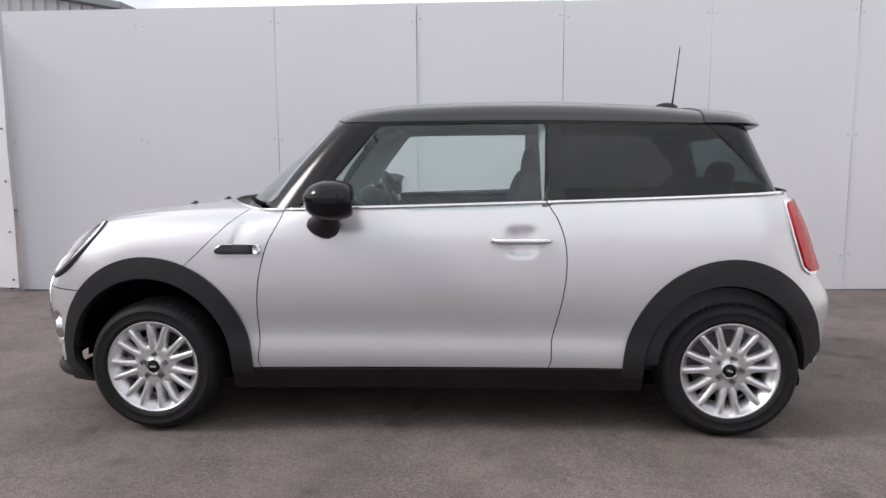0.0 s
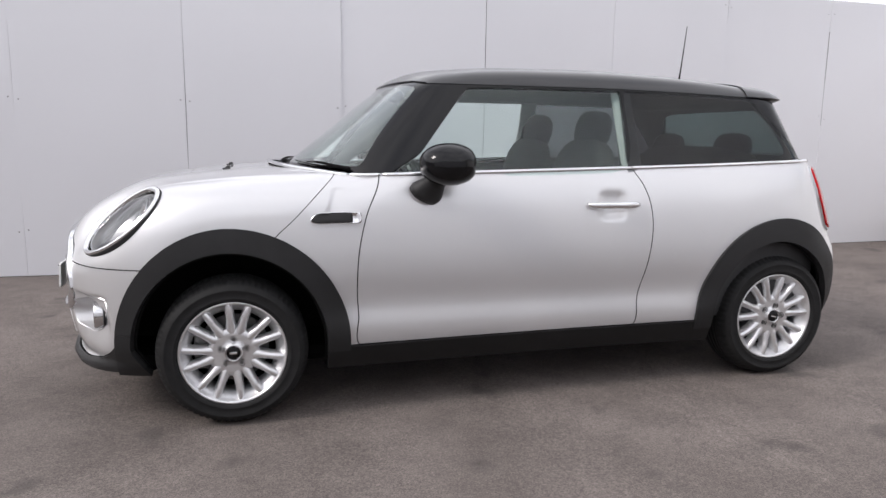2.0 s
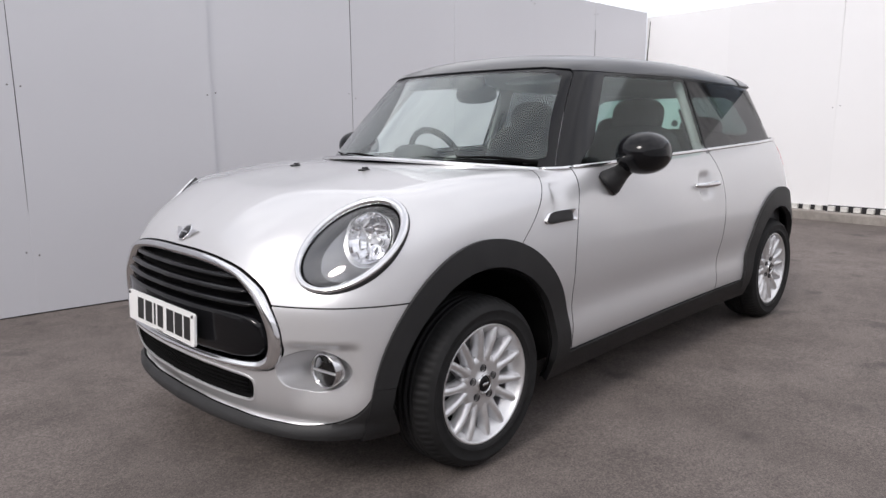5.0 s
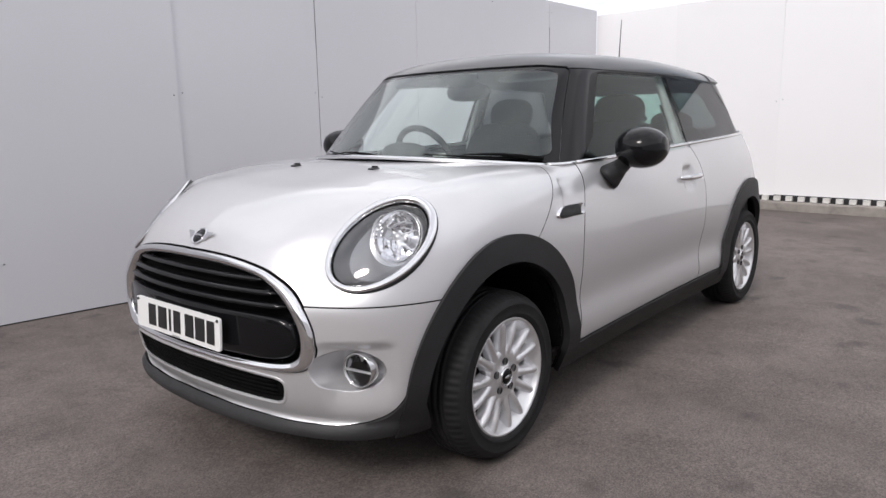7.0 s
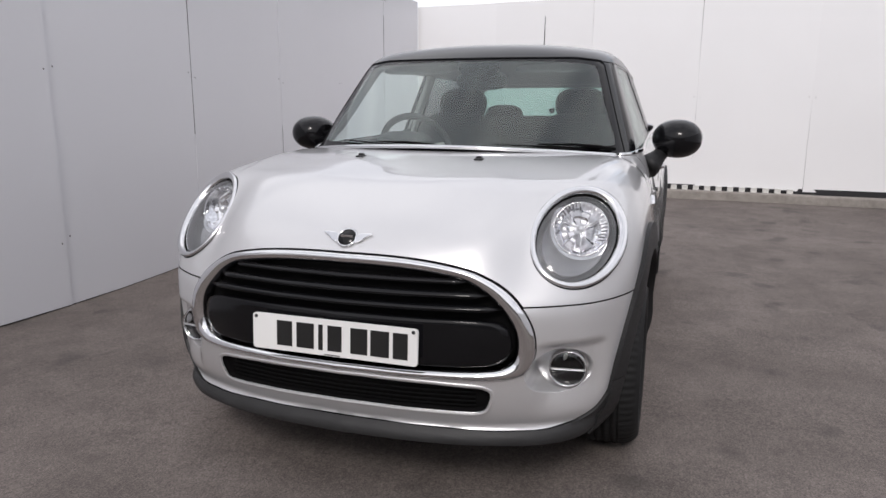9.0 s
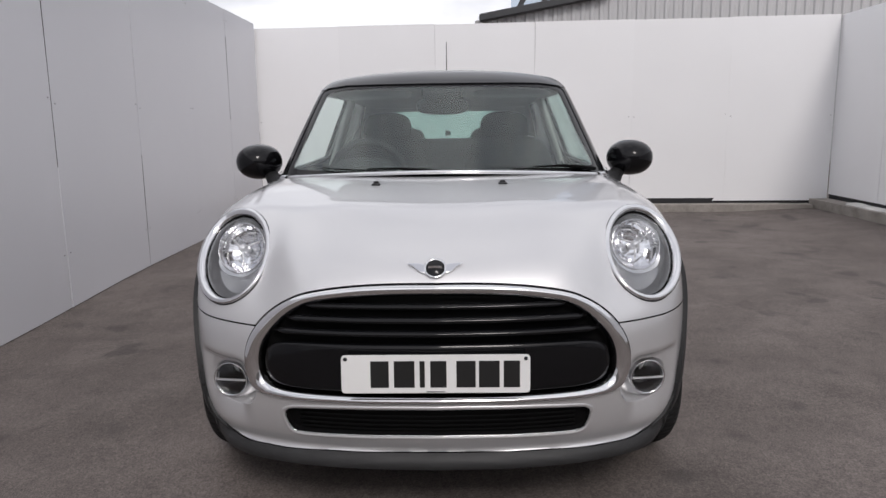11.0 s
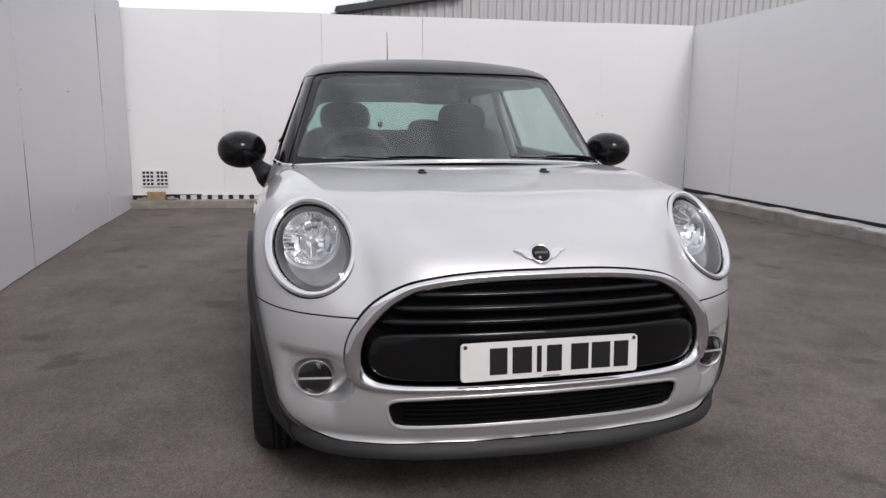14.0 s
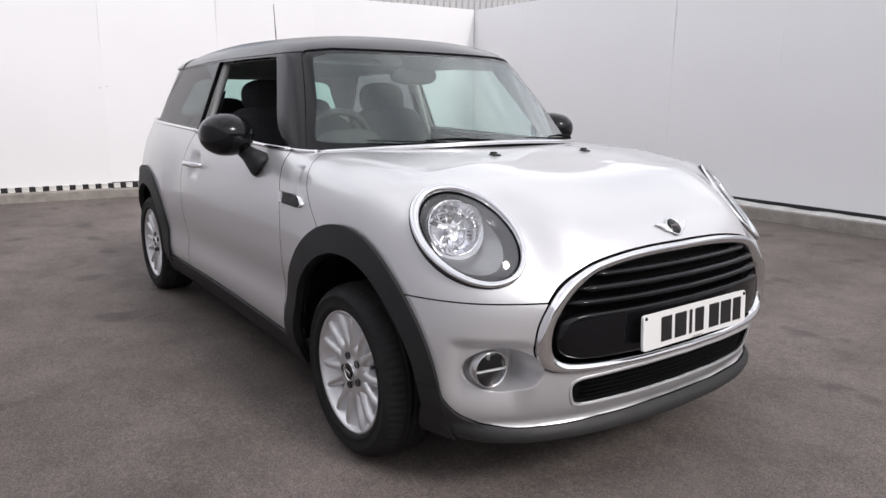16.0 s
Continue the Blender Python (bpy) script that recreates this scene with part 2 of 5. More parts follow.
def make_ground():
    edges = sorted({*np.linspace(-12, 12, 73).round(3).tolist(), -400, -100, -40, -20, 20, 40, 100, 400})
    verts = [(x, y, ground_z(x, y) + 0.006 * (noise.noise(Vector((x * 0.5, y * 0.5, 3))) if 2 < max(abs(x), abs(y)) < 10 else 0)) for y in edges for x in edges]
    n = len(edges)
    faces = [(j * n + i, j * n + i + 1, (j + 1) * n + i + 1, (j + 1) * n + i) for j in range(n - 1) for i in range(n - 1)]
    ob = link_mesh("ground", verts, faces, ASPHALT, smooth=True)
    tagged(ob, "worn dark grey asphalt yard with faint stains and pale flecks", "ground", kind="structure")


make_ground()

# ---- the board walls of the yard ----
NORTH_Y, SOUTH_Y = 2.62, -4.90
EAST = pose(5.83, 2.62, 0.03, 0, 0, -3.5)  # the east wall's own frame: its face at x = 0, running along -y
NORTH_TOP, EAST_TOP, SOUTH_TOP = 2.56, 2.47, 2.50


def board_wall(name, label, start, along, inward, spans, z0, z1, mat, screws, seams, proud=0.0):
    """Boards side by side on a dark backing; start, along and inward are plan vectors, spans the boards' ends."""
    start, along, inward = Vector(start), Vector(along), Vector(inward)
    up = Vector((0, 0, 1))
    at = lambda s, d, z: start + along * s + inward * d + up * z  # noqa: E731
    bm = bmesh.new()
    corners = [at(s, d, z) for z in (-0.1, z1 - 0.012) for s, d in ((spans[0], -0.10), (spans[-1], -0.10), (spans[-1], -0.004), (spans[0], -0.004))]
    vs = [bm.verts.new(c) for c in corners]
    for f in ((0, 3, 2, 1), (4, 5, 6, 7), (0, 1, 5, 4), (1, 2, 6, 5), (2, 3, 7, 6), (3, 0, 4, 7)):
        bm.faces.new([vs[i] for i in f])
    wall = part(name, bm, DARK_GAP, None)
    tagged(wall, label, "wall", kind="structure")
    rng = random.Random(name)
    for k, (a, b) in enumerate(zip(spans, spans[1:])):
        gap = seams[k % len(seams)]
        lean, out, lift = rng.uniform(-0.0016, 0.0016), rng.uniform(0.0, 0.004) + proud * (k % 3) / 2, rng.uniform(-0.006, 0.004)
        steps = 8
        verts, faces = [], []
        for j in range(steps + 1):
            wave = 0.0025 * math.sin(j * 1.7 + k * 2.1)
            half = max(0.0003, gap * (0.5 + 0.5 * math.sin(j * 1.1 + k * 1.9)))
            for s in (a + half, (a * 2 + b) / 3, (a + b * 2) / 3, b - 0.0003):
                bow = 0.003 * math.sin(math.pi * (s - a) / (b - a)) * (1 if k % 2 else -1)
                foot = z0(s) if callable(z0) else z0
                verts.append(at(s + lean * (j - 4) * 0.5, 0.004 + out + bow + wave * 0.4, foot + (z1 + lift - foot) * j / steps))
        n = len(verts)
        verts += [Vector(v) - inward * 0.0078 for v in verts]
        for j in range(steps):
            for i in range(3):
                q = (j * 4 + i, j * 4 + i + 1, j * 4 + i + 5, j * 4 + i + 4)
                faces += [q, tuple(v + n for v in reversed(q))]
            for i in (0, 3):
                faces.append((j * 4 + i, j * 4 + i + 4, j * 4 + i + 4 + n, j * 4 + i + n))
        for i in range(3):
            for base in (0, steps * 4):
                faces.append((base + i, base + i + 1, base + i + 1 + n, base + i + n))
        panel = link_mesh("panel", verts, faces, mat, wall)
        panel.data.materials.append(NAIL)
        if proud:  # the sawn end of the board is dark for part of its height
            lo, hi = rng.choice(((0, 5), (2, 8), (3, 8), (0, 3), (4, 7)))
            for j in range(lo, hi):
                panel.data.polygons[j * 8 + 6].material_index = 1
        for z in screws:
            for s in (a + 0.035, b - 0.035):
                zz = z + rng.uniform(-0.02, 0.02)
                bm = bmesh.new()
                bmesh.ops.create_uvsphere(bm, u_segments=8, v_segments=4, radius=0.0058)
                turn = inward.to_track_quat("Z", "Y").to_matrix().to_4x4()
                bmesh.ops.transform(bm, matrix=Matrix.Translation(at(s, 0.008 + out, zz)) @ turn @ Matrix.Diagonal((1, 1, 0.45, 1)), verts=bm.verts[:])
                part("screw", bm, NAIL, wall)
    return wall


north_spans = [-4.22, -2.93, -1.68, -0.41, 0.88, 2.14, 3.36, 4.58, 5.78]
board_wall("wall_north", "tall wall of grey-white satin boards with dark vertical joints", (0, NORTH_Y, 0), (1, 0, 0), (0, -1, 0), north_spans, lambda s: ground_z(s, NORTH_Y) + 0.006, NORTH_TOP, BOARD_GREY, (0.35, 1.38, 2.42), (0.004, 0.0025, 0.005, 0.003), 0.006)
east_spans = [0.0, 1.14, 2.42, 3.72, 4.98, 6.20, 7.51]
board_wall("wall_east", "bright white board wall standing on a concrete kerb", EAST.translation, EAST.to_3x3() @ Vector((0, -1, 0)), EAST.to_3x3() @ Vector((-1, 0, 0)), east_spans, lambda s: 0.17 if s < 4.9 else 0.145, EAST_TOP, BOARD_WHITE, (1.25,), (0.003, 0.0009, 0.0006))
south_spans = [-5.37, -4.3, -3.06, -1.82, -0.58, 0.66, 1.90, 3.14, 4.4, 5.7, 7.0]
board_wall("wall_south", "pale grey-white board wall on a kerb", (0, SOUTH_Y, 0), (-1, 0, 0), (0, 1, 0), south_spans, lambda s: ground_z(-s, SOUTH_Y) + 0.160, SOUTH_TOP, BOARD_WHITE, (), (0.0005, 0.001))


def make_kerbs():
    rng = random.Random(5)

    def run(name, label, spans, place, frame_m=None):
        holder = empty(name, label, "kerb", kind="structure")
        if frame_m is not None:
            holder.matrix_basis = frame_m
        for a, b in zip(spans, spans[1:]):
            bm = bmesh.new()
            top = 0.115 + rng.uniform(-0.004, 0.004)
            lo, hi = place(a + 0.003, b - 0.003, rng.uniform(-0.004, 0.004))
            drop = 0.0 if frame_m is not None else ground_z((a + b) / 2, SOUTH_Y)
            box(bm, (*lo, -0.09 + drop), (*hi, top + drop), 0.012, 2)
            part("kerb_stone", bm, CONCRETE, holder)

    ys = [-0.02, -0.6, -1.5, -2.4, -3.3, -4.2, -5.1, -6.0, -6.9, -7.26]
    run("kerb_east", "weathered concrete kerb under the white wall", ys, lambda a, b, d: ((-0.21 + d, b), (-0.02, a)), EAST)
    xs = [5.34, 4.6, 3.7, 2.8, 1.9, 1.0, 0.1, -0.8, -1.7, -2.6, -3.5, -4.4, -5.3, -6.2, -7.0]
    run("kerb_south", "weathered concrete kerb with white mortar along the wall", xs, lambda a, b, d: ((b, SOUTH_Y + 0.02), (a, SOUTH_Y + 0.26 + d)))


make_kerbs()

# ---- the car's form: smooth solids from profile curves; x runs from nose (-) to tail (+), w is the half width ----


def curve(*points):
    """A smooth curve through (t, value) points, held straight beyond its ends."""
    t, v = np.array(points, float).T
    d = np.diff(v) / np.diff(t)
    m = np.r_[d[0], (d[:-1] * np.diff(t)[1:] + d[1:] * np.diff(t)[:-1]) / (np.diff(t)[1:] + np.diff(t)[:-1]), d[-1]]

    def at(x):
        x = np.asarray(x, float)
        k = np.clip(np.searchsorted(t, x) - 1, 0, len(t) - 2)
        h = t[k + 1] - t[k]
        s = np.clip((x - t[k]) / h, 0, 1)
        y = (1 + 2 * s) * (1 - s) ** 2 * v[k] + s * (1 - s) ** 2 * h * m[k] + s * s * (3 - 2 * s) * v[k + 1] + s * s * (s - 1) * h * m[k + 1]
        return y + np.minimum(x - t[0], 0) * m[0] + np.maximum(x - t[-1], 0) * m[-1]

    return at


def smax(a, b, k):
    h = np.maximum(k - np.abs(a - b), 0)
    return np.maximum(a, b) + h * h / (4 * k)


HUB_F, HUB_R, ARCH_Z = -1.2475, 1.236, 0.306
WHEEL_F, WHEEL_R, TYRE = (-1.239, 0.287), (1.238, 0.303), 0.291
ARCH_OUT, ARCH_IN = 0.462, 0.372

side_plan = curve((-1.9, 0.775), (-1.55, 0.808), (-1.1, 0.832), (-0.6, 0.822), (0.0, 0.815), (0.6, 0.822), (1.15, 0.838), (1.5, 0.815), (1.8, 0.76))
side_tuck = curve((0.1, -0.12), (0.2, -0.050), (0.32, -0.006), (0.45, 0.0), (0.6, 0.0), (0.7, -0.004), (0.8, -0.016), (0.9, -0.040), (0.98, -0.072), (1.1, -0.14))
nose_line = curve((0.1, -1.825), (0.2, -1.875), (0.25, -1.896), (0.3, -1.920), (0.42, -1.944), (0.55, -1.950), (0.64, -1.940), (0.72, -1.911), (0.8, -1.868), (0.9, -1.76))
nose_sag = curve((0.0, 0.0), (0.25, 0.016), (0.45, 0.058), (0.6, 0.128), (0.7, 0.205), (0.8, 0.325), (0.9, 0.48))
bonnet_line = curve((-2.0, 0.70), (-1.9, 0.805), (-1.8, 0.865), (-1.65, 0.914), (-1.45, 0.948), (-1.2, 0.979), (-0.95, 0.993), (-0.74, 1.001), (-0.6, 1.05), (-0.4, 1.18), (0.0, 1.25), (1.5, 1.25))
tail_line = curve((0.1, 1.70), (0.25, 1.76), (0.45, 1.812), (0.6, 1.812), (0.66, 1.78), (0.75, 1.745), (0.9, 1.69), (1.0, 1.64), (1.1, 1.59))
tail_sag = curve((0.0, 0.0), (0.3, 0.02), (0.55, 0.085), (0.7, 0.16), (0.8, 0.26), (0.9, 0.4))


def step01(t):
    t = np.clip(t, 0, 1)
    return t * t * (3 - 2 * t)


def lower(x, w, z):
    """Below nought inside the lower body."""
    w = np.abs(w)
    dent = 0.020 * np.exp(-(((x - 0.370) / 0.058) ** 4) - ((z - 0.842) / 0.054) ** 4)
    dent = dent + 0.015 * np.exp(-(((z - 0.465) / 0.085) ** 2)) * step01((x + 1.02) / 0.3) * step01((1.0 - x) / 0.3)
    lean = x + 0.872 - 0.35 * (z - 0.86)
    dent = dent + 0.0085 * step01(lean / 0.02) * step01((0.115 - lean) / 0.10) * step01((0.928 - z) / 0.014) * step01((z - 0.80) / 0.02)
    side = w - side_plan(x) - side_tuck(z) + dent
    under = 1.2 * np.clip(0.300 - z, 0, 1) ** 1.5 * step01((w - 0.52) / 0.22) * step01((-1.35 - x) / 0.2)
    scoop = 0.036 * step01((w - 0.545) / 0.05) * step01((0.745 - w) / 0.05) * step01((0.520 - z) / 0.030) * step01((z - 0.275) / 0.13) + under
    side = side + under
    eye = -0.026 * np.exp(-(((w - 0.61) / 0.13) ** 4) - ((z - 0.79) / 0.14) ** 4) - 0.044 * np.exp(-(((w - 0.500) / 0.082) ** 2) - ((z - 0.800) / 0.110) ** 2)
    chin = 0.043 * step01((0.264 - z) / 0.040) * step01((0.80 - w) / 0.15)
    front = (nose_line(z) + nose_sag(w) - x + scoop - 0.45 * under - eye - chin) * 0.9
    rear = (x - tail_line(z) + tail_sag(w)) * 0.95
    crown = 0.016 * (w / 0.6) ** 2 - 0.007 * np.exp(-(((w - 0.30) / 0.16) ** 2)) * np.clip((-x - 1.0) / 0.5, 0, 1)
    crown = crown + 0.005 * step01((w - 0.664 - 0.176 * (x + 1.08)) / 0.018) * step01((x + 1.55) / 0.2) * step01((-0.86 - x) / 0.2)
    top = (z - bonnet_line(x) + crown) * 0.92
    d = smax(front, top, 0.13)
    d = smax(d, side, 0.13)
    d = smax(d, rear, 0.12)
    return d


roof_line = curve((-0.9, 1.31), (-0.55, 1.404), (-0.25, 1.446), (0.2, 1.465), (0.7, 1.457), (1.1, 1.430), (1.5, 1.378))


def upper(x, w, z):
    """Below nought inside the glasshouse."""
    w = np.abs(w)
    side = (w - (0.742 - 0.40 * (z - 1.0)) - np.where(x < 0.2, -0.030 * (x - 0.2) ** 2, -0.022 * (x - 0.2) ** 2)) * 0.93
    sag = (0.215 - 0.24 * (z - 1.0)) * (w / 0.62) ** 2.2
    front = ((-1.005 + 1.235 * (z - 0.98)) + sag - x) * 0.63
    rear = (x - (1.60 - 0.52 * (z - 1.04)) + 0.14 * (w / 0.62) ** 2) * 0.88
    top = z - roof_line(x) + 0.046 * (w / 0.56) ** 2.4
    d = smax(front, side, 0.085)
    d = smax(d, rear, 0.06)
    return smax(d, top, 0.055)


def cast(form, o, d, far=3.0):
    """Where rays from inside points o leave the form; rows of points and ways."""
    o, d = np.broadcast_arrays(np.asarray(o, float), np.asarray(d, float))
    lo, hi = np.zeros(o.shape[:-1]), np.full(o.shape[:-1], far)
    for _ in range(34):
        mid = (lo + hi) / 2
        p = o + d * mid[..., None]
        inside = form(p[..., 0], p[..., 1], p[..., 2]) < 0
        lo, hi = np.where(inside, mid, lo), np.where(inside, hi, mid)
    return o + d * hi[..., None]


def normals_of(form, p):
    e = 1e-3
    g = np.stack([form(*(p + e * a).T) - form(*(p - e * a).T) for a in np.eye(3)], -1)
    return g / np.linalg.norm(g, axis=-1, keepdims=True)


def wrap(form, lo_x, hi_x, z, ends, sides, ups):
    """The left half of a form as a grid of triangles, cast out of a spine from lo_x to hi_x at height z."""
    a = np.r_[np.linspace(0, 90, ends[0], endpoint=False), np.full(sides, 90), np.linspace(90, 180, ends[1] + 1)[1:]]
    ox = np.r_[np.full(ends[0], lo_x), np.linspace(lo_x, hi_x, sides), np.full(ends[1], hi_x)]
    up = np.radians(ups)
    th = np.radians(a)
    way = np.stack([-np.cos(th)[:, None] * np.cos(up), -np.sin(th)[:, None] * np.cos(up), np.ones_like(th)[:, None] * np.sin(up)], -1)
    o = np.zeros_like(way)
    o[..., 0], o[..., 2] = ox[:, None], z
    p = cast(form, o, way)
    n, m = p.shape[:2]
    i, j = np.meshgrid(np.arange(n - 1), np.arange(m - 1), indexing="ij")
    q = np.stack([i * m + j, (i + 1) * m + j, (i + 1) * m + j + 1, i * m + j + 1], -1).reshape(-1, 4)
    return p.reshape(-1, 3), np.concatenate([q[:, [0, 1, 2]], q[:, [0, 2, 3]]])


def knife(v, f, g):
    """What is left of a mesh of triangles where g, given at its points, is below nought; new points lie on the cut."""
    g = np.where(np.abs(g) < 1e-5, -1e-5, g)
    inside = g[f] < 0
    count = inside.sum(1)
    keep = [f[count == 3]]
    extra, base = [], len(v)
    made = {}

    def cut(i, j):
        key = (i, j) if i < j else (j, i)
        if key not in made:
            s = g[key[0]] / (g[key[0]] - g[key[1]])
            made[key] = base + len(extra)
            extra.append(v[key[0]] + s * (v[key[1]] - v[key[0]]))
        return made[key]

    tris = []
    for t, ins in zip(f[count == 1], inside[count == 1]):
        a, b, c = np.roll(t, -int(np.argmax(ins)))
        tris.append((a, cut(a, b), cut(a, c)))
    for t, ins in zip(f[count == 2], inside[count == 2]):
        a, b, c = np.roll(t, -int(np.argmin(ins)))
        ab, ac = cut(a, b), cut(a, c)
        tris += [(ab, b, c), (ab, c, ac)]
    if tris:
        keep.append(np.array(tris))
    f = np.concatenate(keep)
    v = np.concatenate([v, np.array(extra).reshape(-1, 3)])
    used = np.unique(f)
    back = np.full(len(v), -1)
    back[used] = np.arange(len(used))
    return v[used], back[f]


def shell(v, f, n, thick, lift=0.0):
    """A skin with thickness: the outer face raised by lift, the inner one thick below it, and the rims between."""
    f = np.asarray(f)
    outer, inner = v + n * lift, v + n * (lift - thick)
    edges = np.concatenate([f[:, [0, 1]], f[:, [1, 2]], f[:, [2, 0]]])
    seen = {tuple(e) for e in edges.tolist()}
    rim = np.array([e for e in seen if (e[1], e[0]) not in seen])
    k = len(v)
    faces = [f, f[:, ::-1] + k]
    points = [outer, inner]
    if len(rim):  # the rims have points of their own, so that their edges stay crisp
        m = len(rim)
        at = 2 * k + np.arange(m)
        points += [outer[rim[:, 0]], outer[rim[:, 1]], inner[rim[:, 0]], inner[rim[:, 1]]]
        faces.append(np.stack([at + m, at, at + 2 * m], -1))
        faces.append(np.stack([at + m, at + 2 * m, at + 3 * m], -1))
    return np.concatenate(points), np.concatenate(faces)


def smooth_loop(points, per=10):
    """A closed smooth outline through some points."""
    p = np.array(points, float)
    out = []
    for i in range(len(p)):
        a, b, c, d = p[i - 1], p[i], p[(i + 1) % len(p)], p[(i + 2) % len(p)]
        s = np.linspace(0, 1, per, endpoint=False)[:, None]
        out.append(0.5 * ((2 * b) + (c - a) * s + (2 * a - 5 * b + 4 * c - d) * s**2 + (3 * b - a - 3 * c + d) * s**3))
    return np.concatenate(out)


def outline(u, v, loop):
    """Signed distance in a plane to a closed outline: below nought inside."""
    loop = np.asarray(loop, float)
    p = np.stack([u, v], -1)
    best, odd = np.full(len(p), 9.0), np.zeros(len(p), bool)
    for a, b in zip(loop, np.roll(loop, -1, 0)):
        ab = b - a
        s = np.clip(((p - a) @ ab) / max(ab @ ab, 1e-12), 0, 1)
        best = np.minimum(best, np.linalg.norm(p - a - s[:, None] * ab, axis=1))
        if a[1] != b[1]:
            odd ^= ((a[1] > p[:, 1]) != (b[1] > p[:, 1])) & (p[:, 0] < (b[0] - a[0]) * (p[:, 1] - a[1]) / (b[1] - a[1]) + a[0])
    return np.where(odd, -best, best)


def arch(v, hub, r):
    """Signed distance to a wheel arch: a half circle standing on straight, slightly spread legs."""
    dx, dz = v[:, 0] - hub, v[:, 2] - ARCH_Z
    if hub < 0:  # the front half of the front arch is narrower
        dx = np.where(dx < 0, dx * (1.10 if r > 0.42 else 1.03), dx)
    elif r > 0.42:  # and so is the back half of the rear arch
        dx = np.where(dx > 0, dx * 1.17, dx * 1.045)
    else:
        dx, dz = (dx + 0.025) * 1.12, dz * 1.04
    round_part = np.hypot(dx, dz * 0.985) - r
    legs = np.abs(dx) - r
    if hub < 0 and r < 0.42:  # the foot of the front trim draws in towards the tyre
        legs = legs - np.where(dx < 0, 0.6 * np.minimum(dz, 0), 0)
    return np.where(dz > 0, round_part, legs)


def mirrored(v, f):
    return v * np.array([1, -1, 1]), f[:, ::-1]


class Skin:
    """A piece of a form's surface that can be cut further and then made into parts."""

    def __init__(self, form, v, f):
        self.form, self.v, self.f = form, v, f

    def cut(self, *tests):
        v, f = self.v, self.f
        for test in tests:
            if len(f):
                v, f = knife(v, f, test(v))
        return Skin(self.form, v, f)

    def both(self):
        """The left half joined with its mirror image, welded along the middle."""
        v2, f2 = mirrored(self.v, self.f)
        v = np.concatenate([self.v, v2])
        f = np.concatenate([self.f, f2 + len(self.v)])
        mid = np.where(np.abs(self.v[:, 1]) < 1e-4)[0]
        to = np.arange(len(v))
        to[mid + len(self.v)] = mid
        v[mid, 1] = 0
        return Skin(self.form, v, to[f])

    def make(self, name, mat, parent, thick=0.008, lift=0.0, label="", flip=False):
        v, f = self.v, self.f
        n = normals_of(self.form, v)
        v, f = shell(v, f, n, thick, lift)
        if flip:
            v, f = mirrored(v, f)
        ob = link_mesh(name, v, f, mat, parent, label, smooth=True)
        if mat is SILVER:  # panel rims are coloured dark for the shade in the shut lines
            ob.data.materials.append(DARK_GAP)
            index = np.zeros(len(f), int)
            index[2 * len(self.f):] = 1
            ob.data.polygons.foreach_set("material_index", index)
        return ob


LOWER = Skin(lower, *wrap(lower, -1.0, 1.0, 0.62, (150, 40), 190, np.r_[np.linspace(-62, -30, 16), np.linspace(-28.5, 34, 116), np.linspace(35.5, 90, 44)]))
UPPER = Skin(upper, *wrap(upper, -0.15, 0.75, 1.10, (110, 40), 60, np.r_[np.linspace(-35, 34, 84), np.linspace(35.5, 90, 44)]))


def front_at(w, z):
    """The skin of the nose at half width w (signed y) and height z."""
    w, z = np.atleast_1d(np.asarray(w, float)), np.atleast_1d(np.asarray(z, float))
    o = np.stack([np.full_like(w, -1.0), w, z], -1)
    return cast(lower, o, np.array([-1.0, 0, 0]), 1.4)


def side_at(x, z, form=None):
    x, z = np.atleast_1d(np.asarray(x, float)), np.atleast_1d(np.asarray(z, float))
    o = np.stack([x, np.zeros_like(x), z], -1)
    return cast(form or lower, o, np.array([0, -1.0, 0]), 1.4)


def top_at(x, y, form=None, low=0.7):
    x, y = np.atleast_1d(np.asarray(x, float)), np.atleast_1d(np.asarray(y, float))
    o = np.stack([x, y, np.full_like(x, low)], -1)
    return cast(form or lower, o, np.array([0, 0, 1.0]), 1.2)


def tube(points, radius, closed=False, sides=8, flat=(1.0, 1.0), up=None):
    """A bar of round or flattened section along a line; returns points and faces."""
    p = np.asarray(points, float)
    n = len(p)
    nxt, prv = (np.roll(p, -1, 0), np.roll(p, 1, 0)) if closed else (np.vstack([p[1:], 2 * p[-1] - p[-2]]), np.vstack([2 * p[0] - p[1], p[:-1]]))
    t = nxt - prv
    t /= np.linalg.norm(t, axis=1, keepdims=True)
    ref = np.tile(np.array([0, 0, 1.0]), (n, 1)) if up is None else np.broadcast_to(np.asarray(up, float), (n, 3))
    s = np.cross(t, ref)
    s /= np.linalg.norm(s, axis=1, keepdims=True) + 1e-9
    u = np.cross(s, t)
    r = np.broadcast_to(np.asarray(radius, float), (n,))
    a = np.arange(sides) * 2 * np.pi / sides
    v = (p[:, None] + r[:, None, None] * (flat[0] * np.cos(a)[None, :, None] * s[:, None] + flat[1] * np.sin(a)[None, :, None] * u[:, None])).reshape(-1, 3)
    f = []
    for i in range(n if closed else n - 1):
        k = (i + 1) % n
        for j in range(sides):
            l = (j + 1) % sides
            f.append((i * sides + j, k * sides + j, k * sides + l, i * sides + l))
    if not closed:
        f += [tuple(range(sides)), tuple((n - 1) * sides + j for j in reversed(range(sides)))]
    return v, f


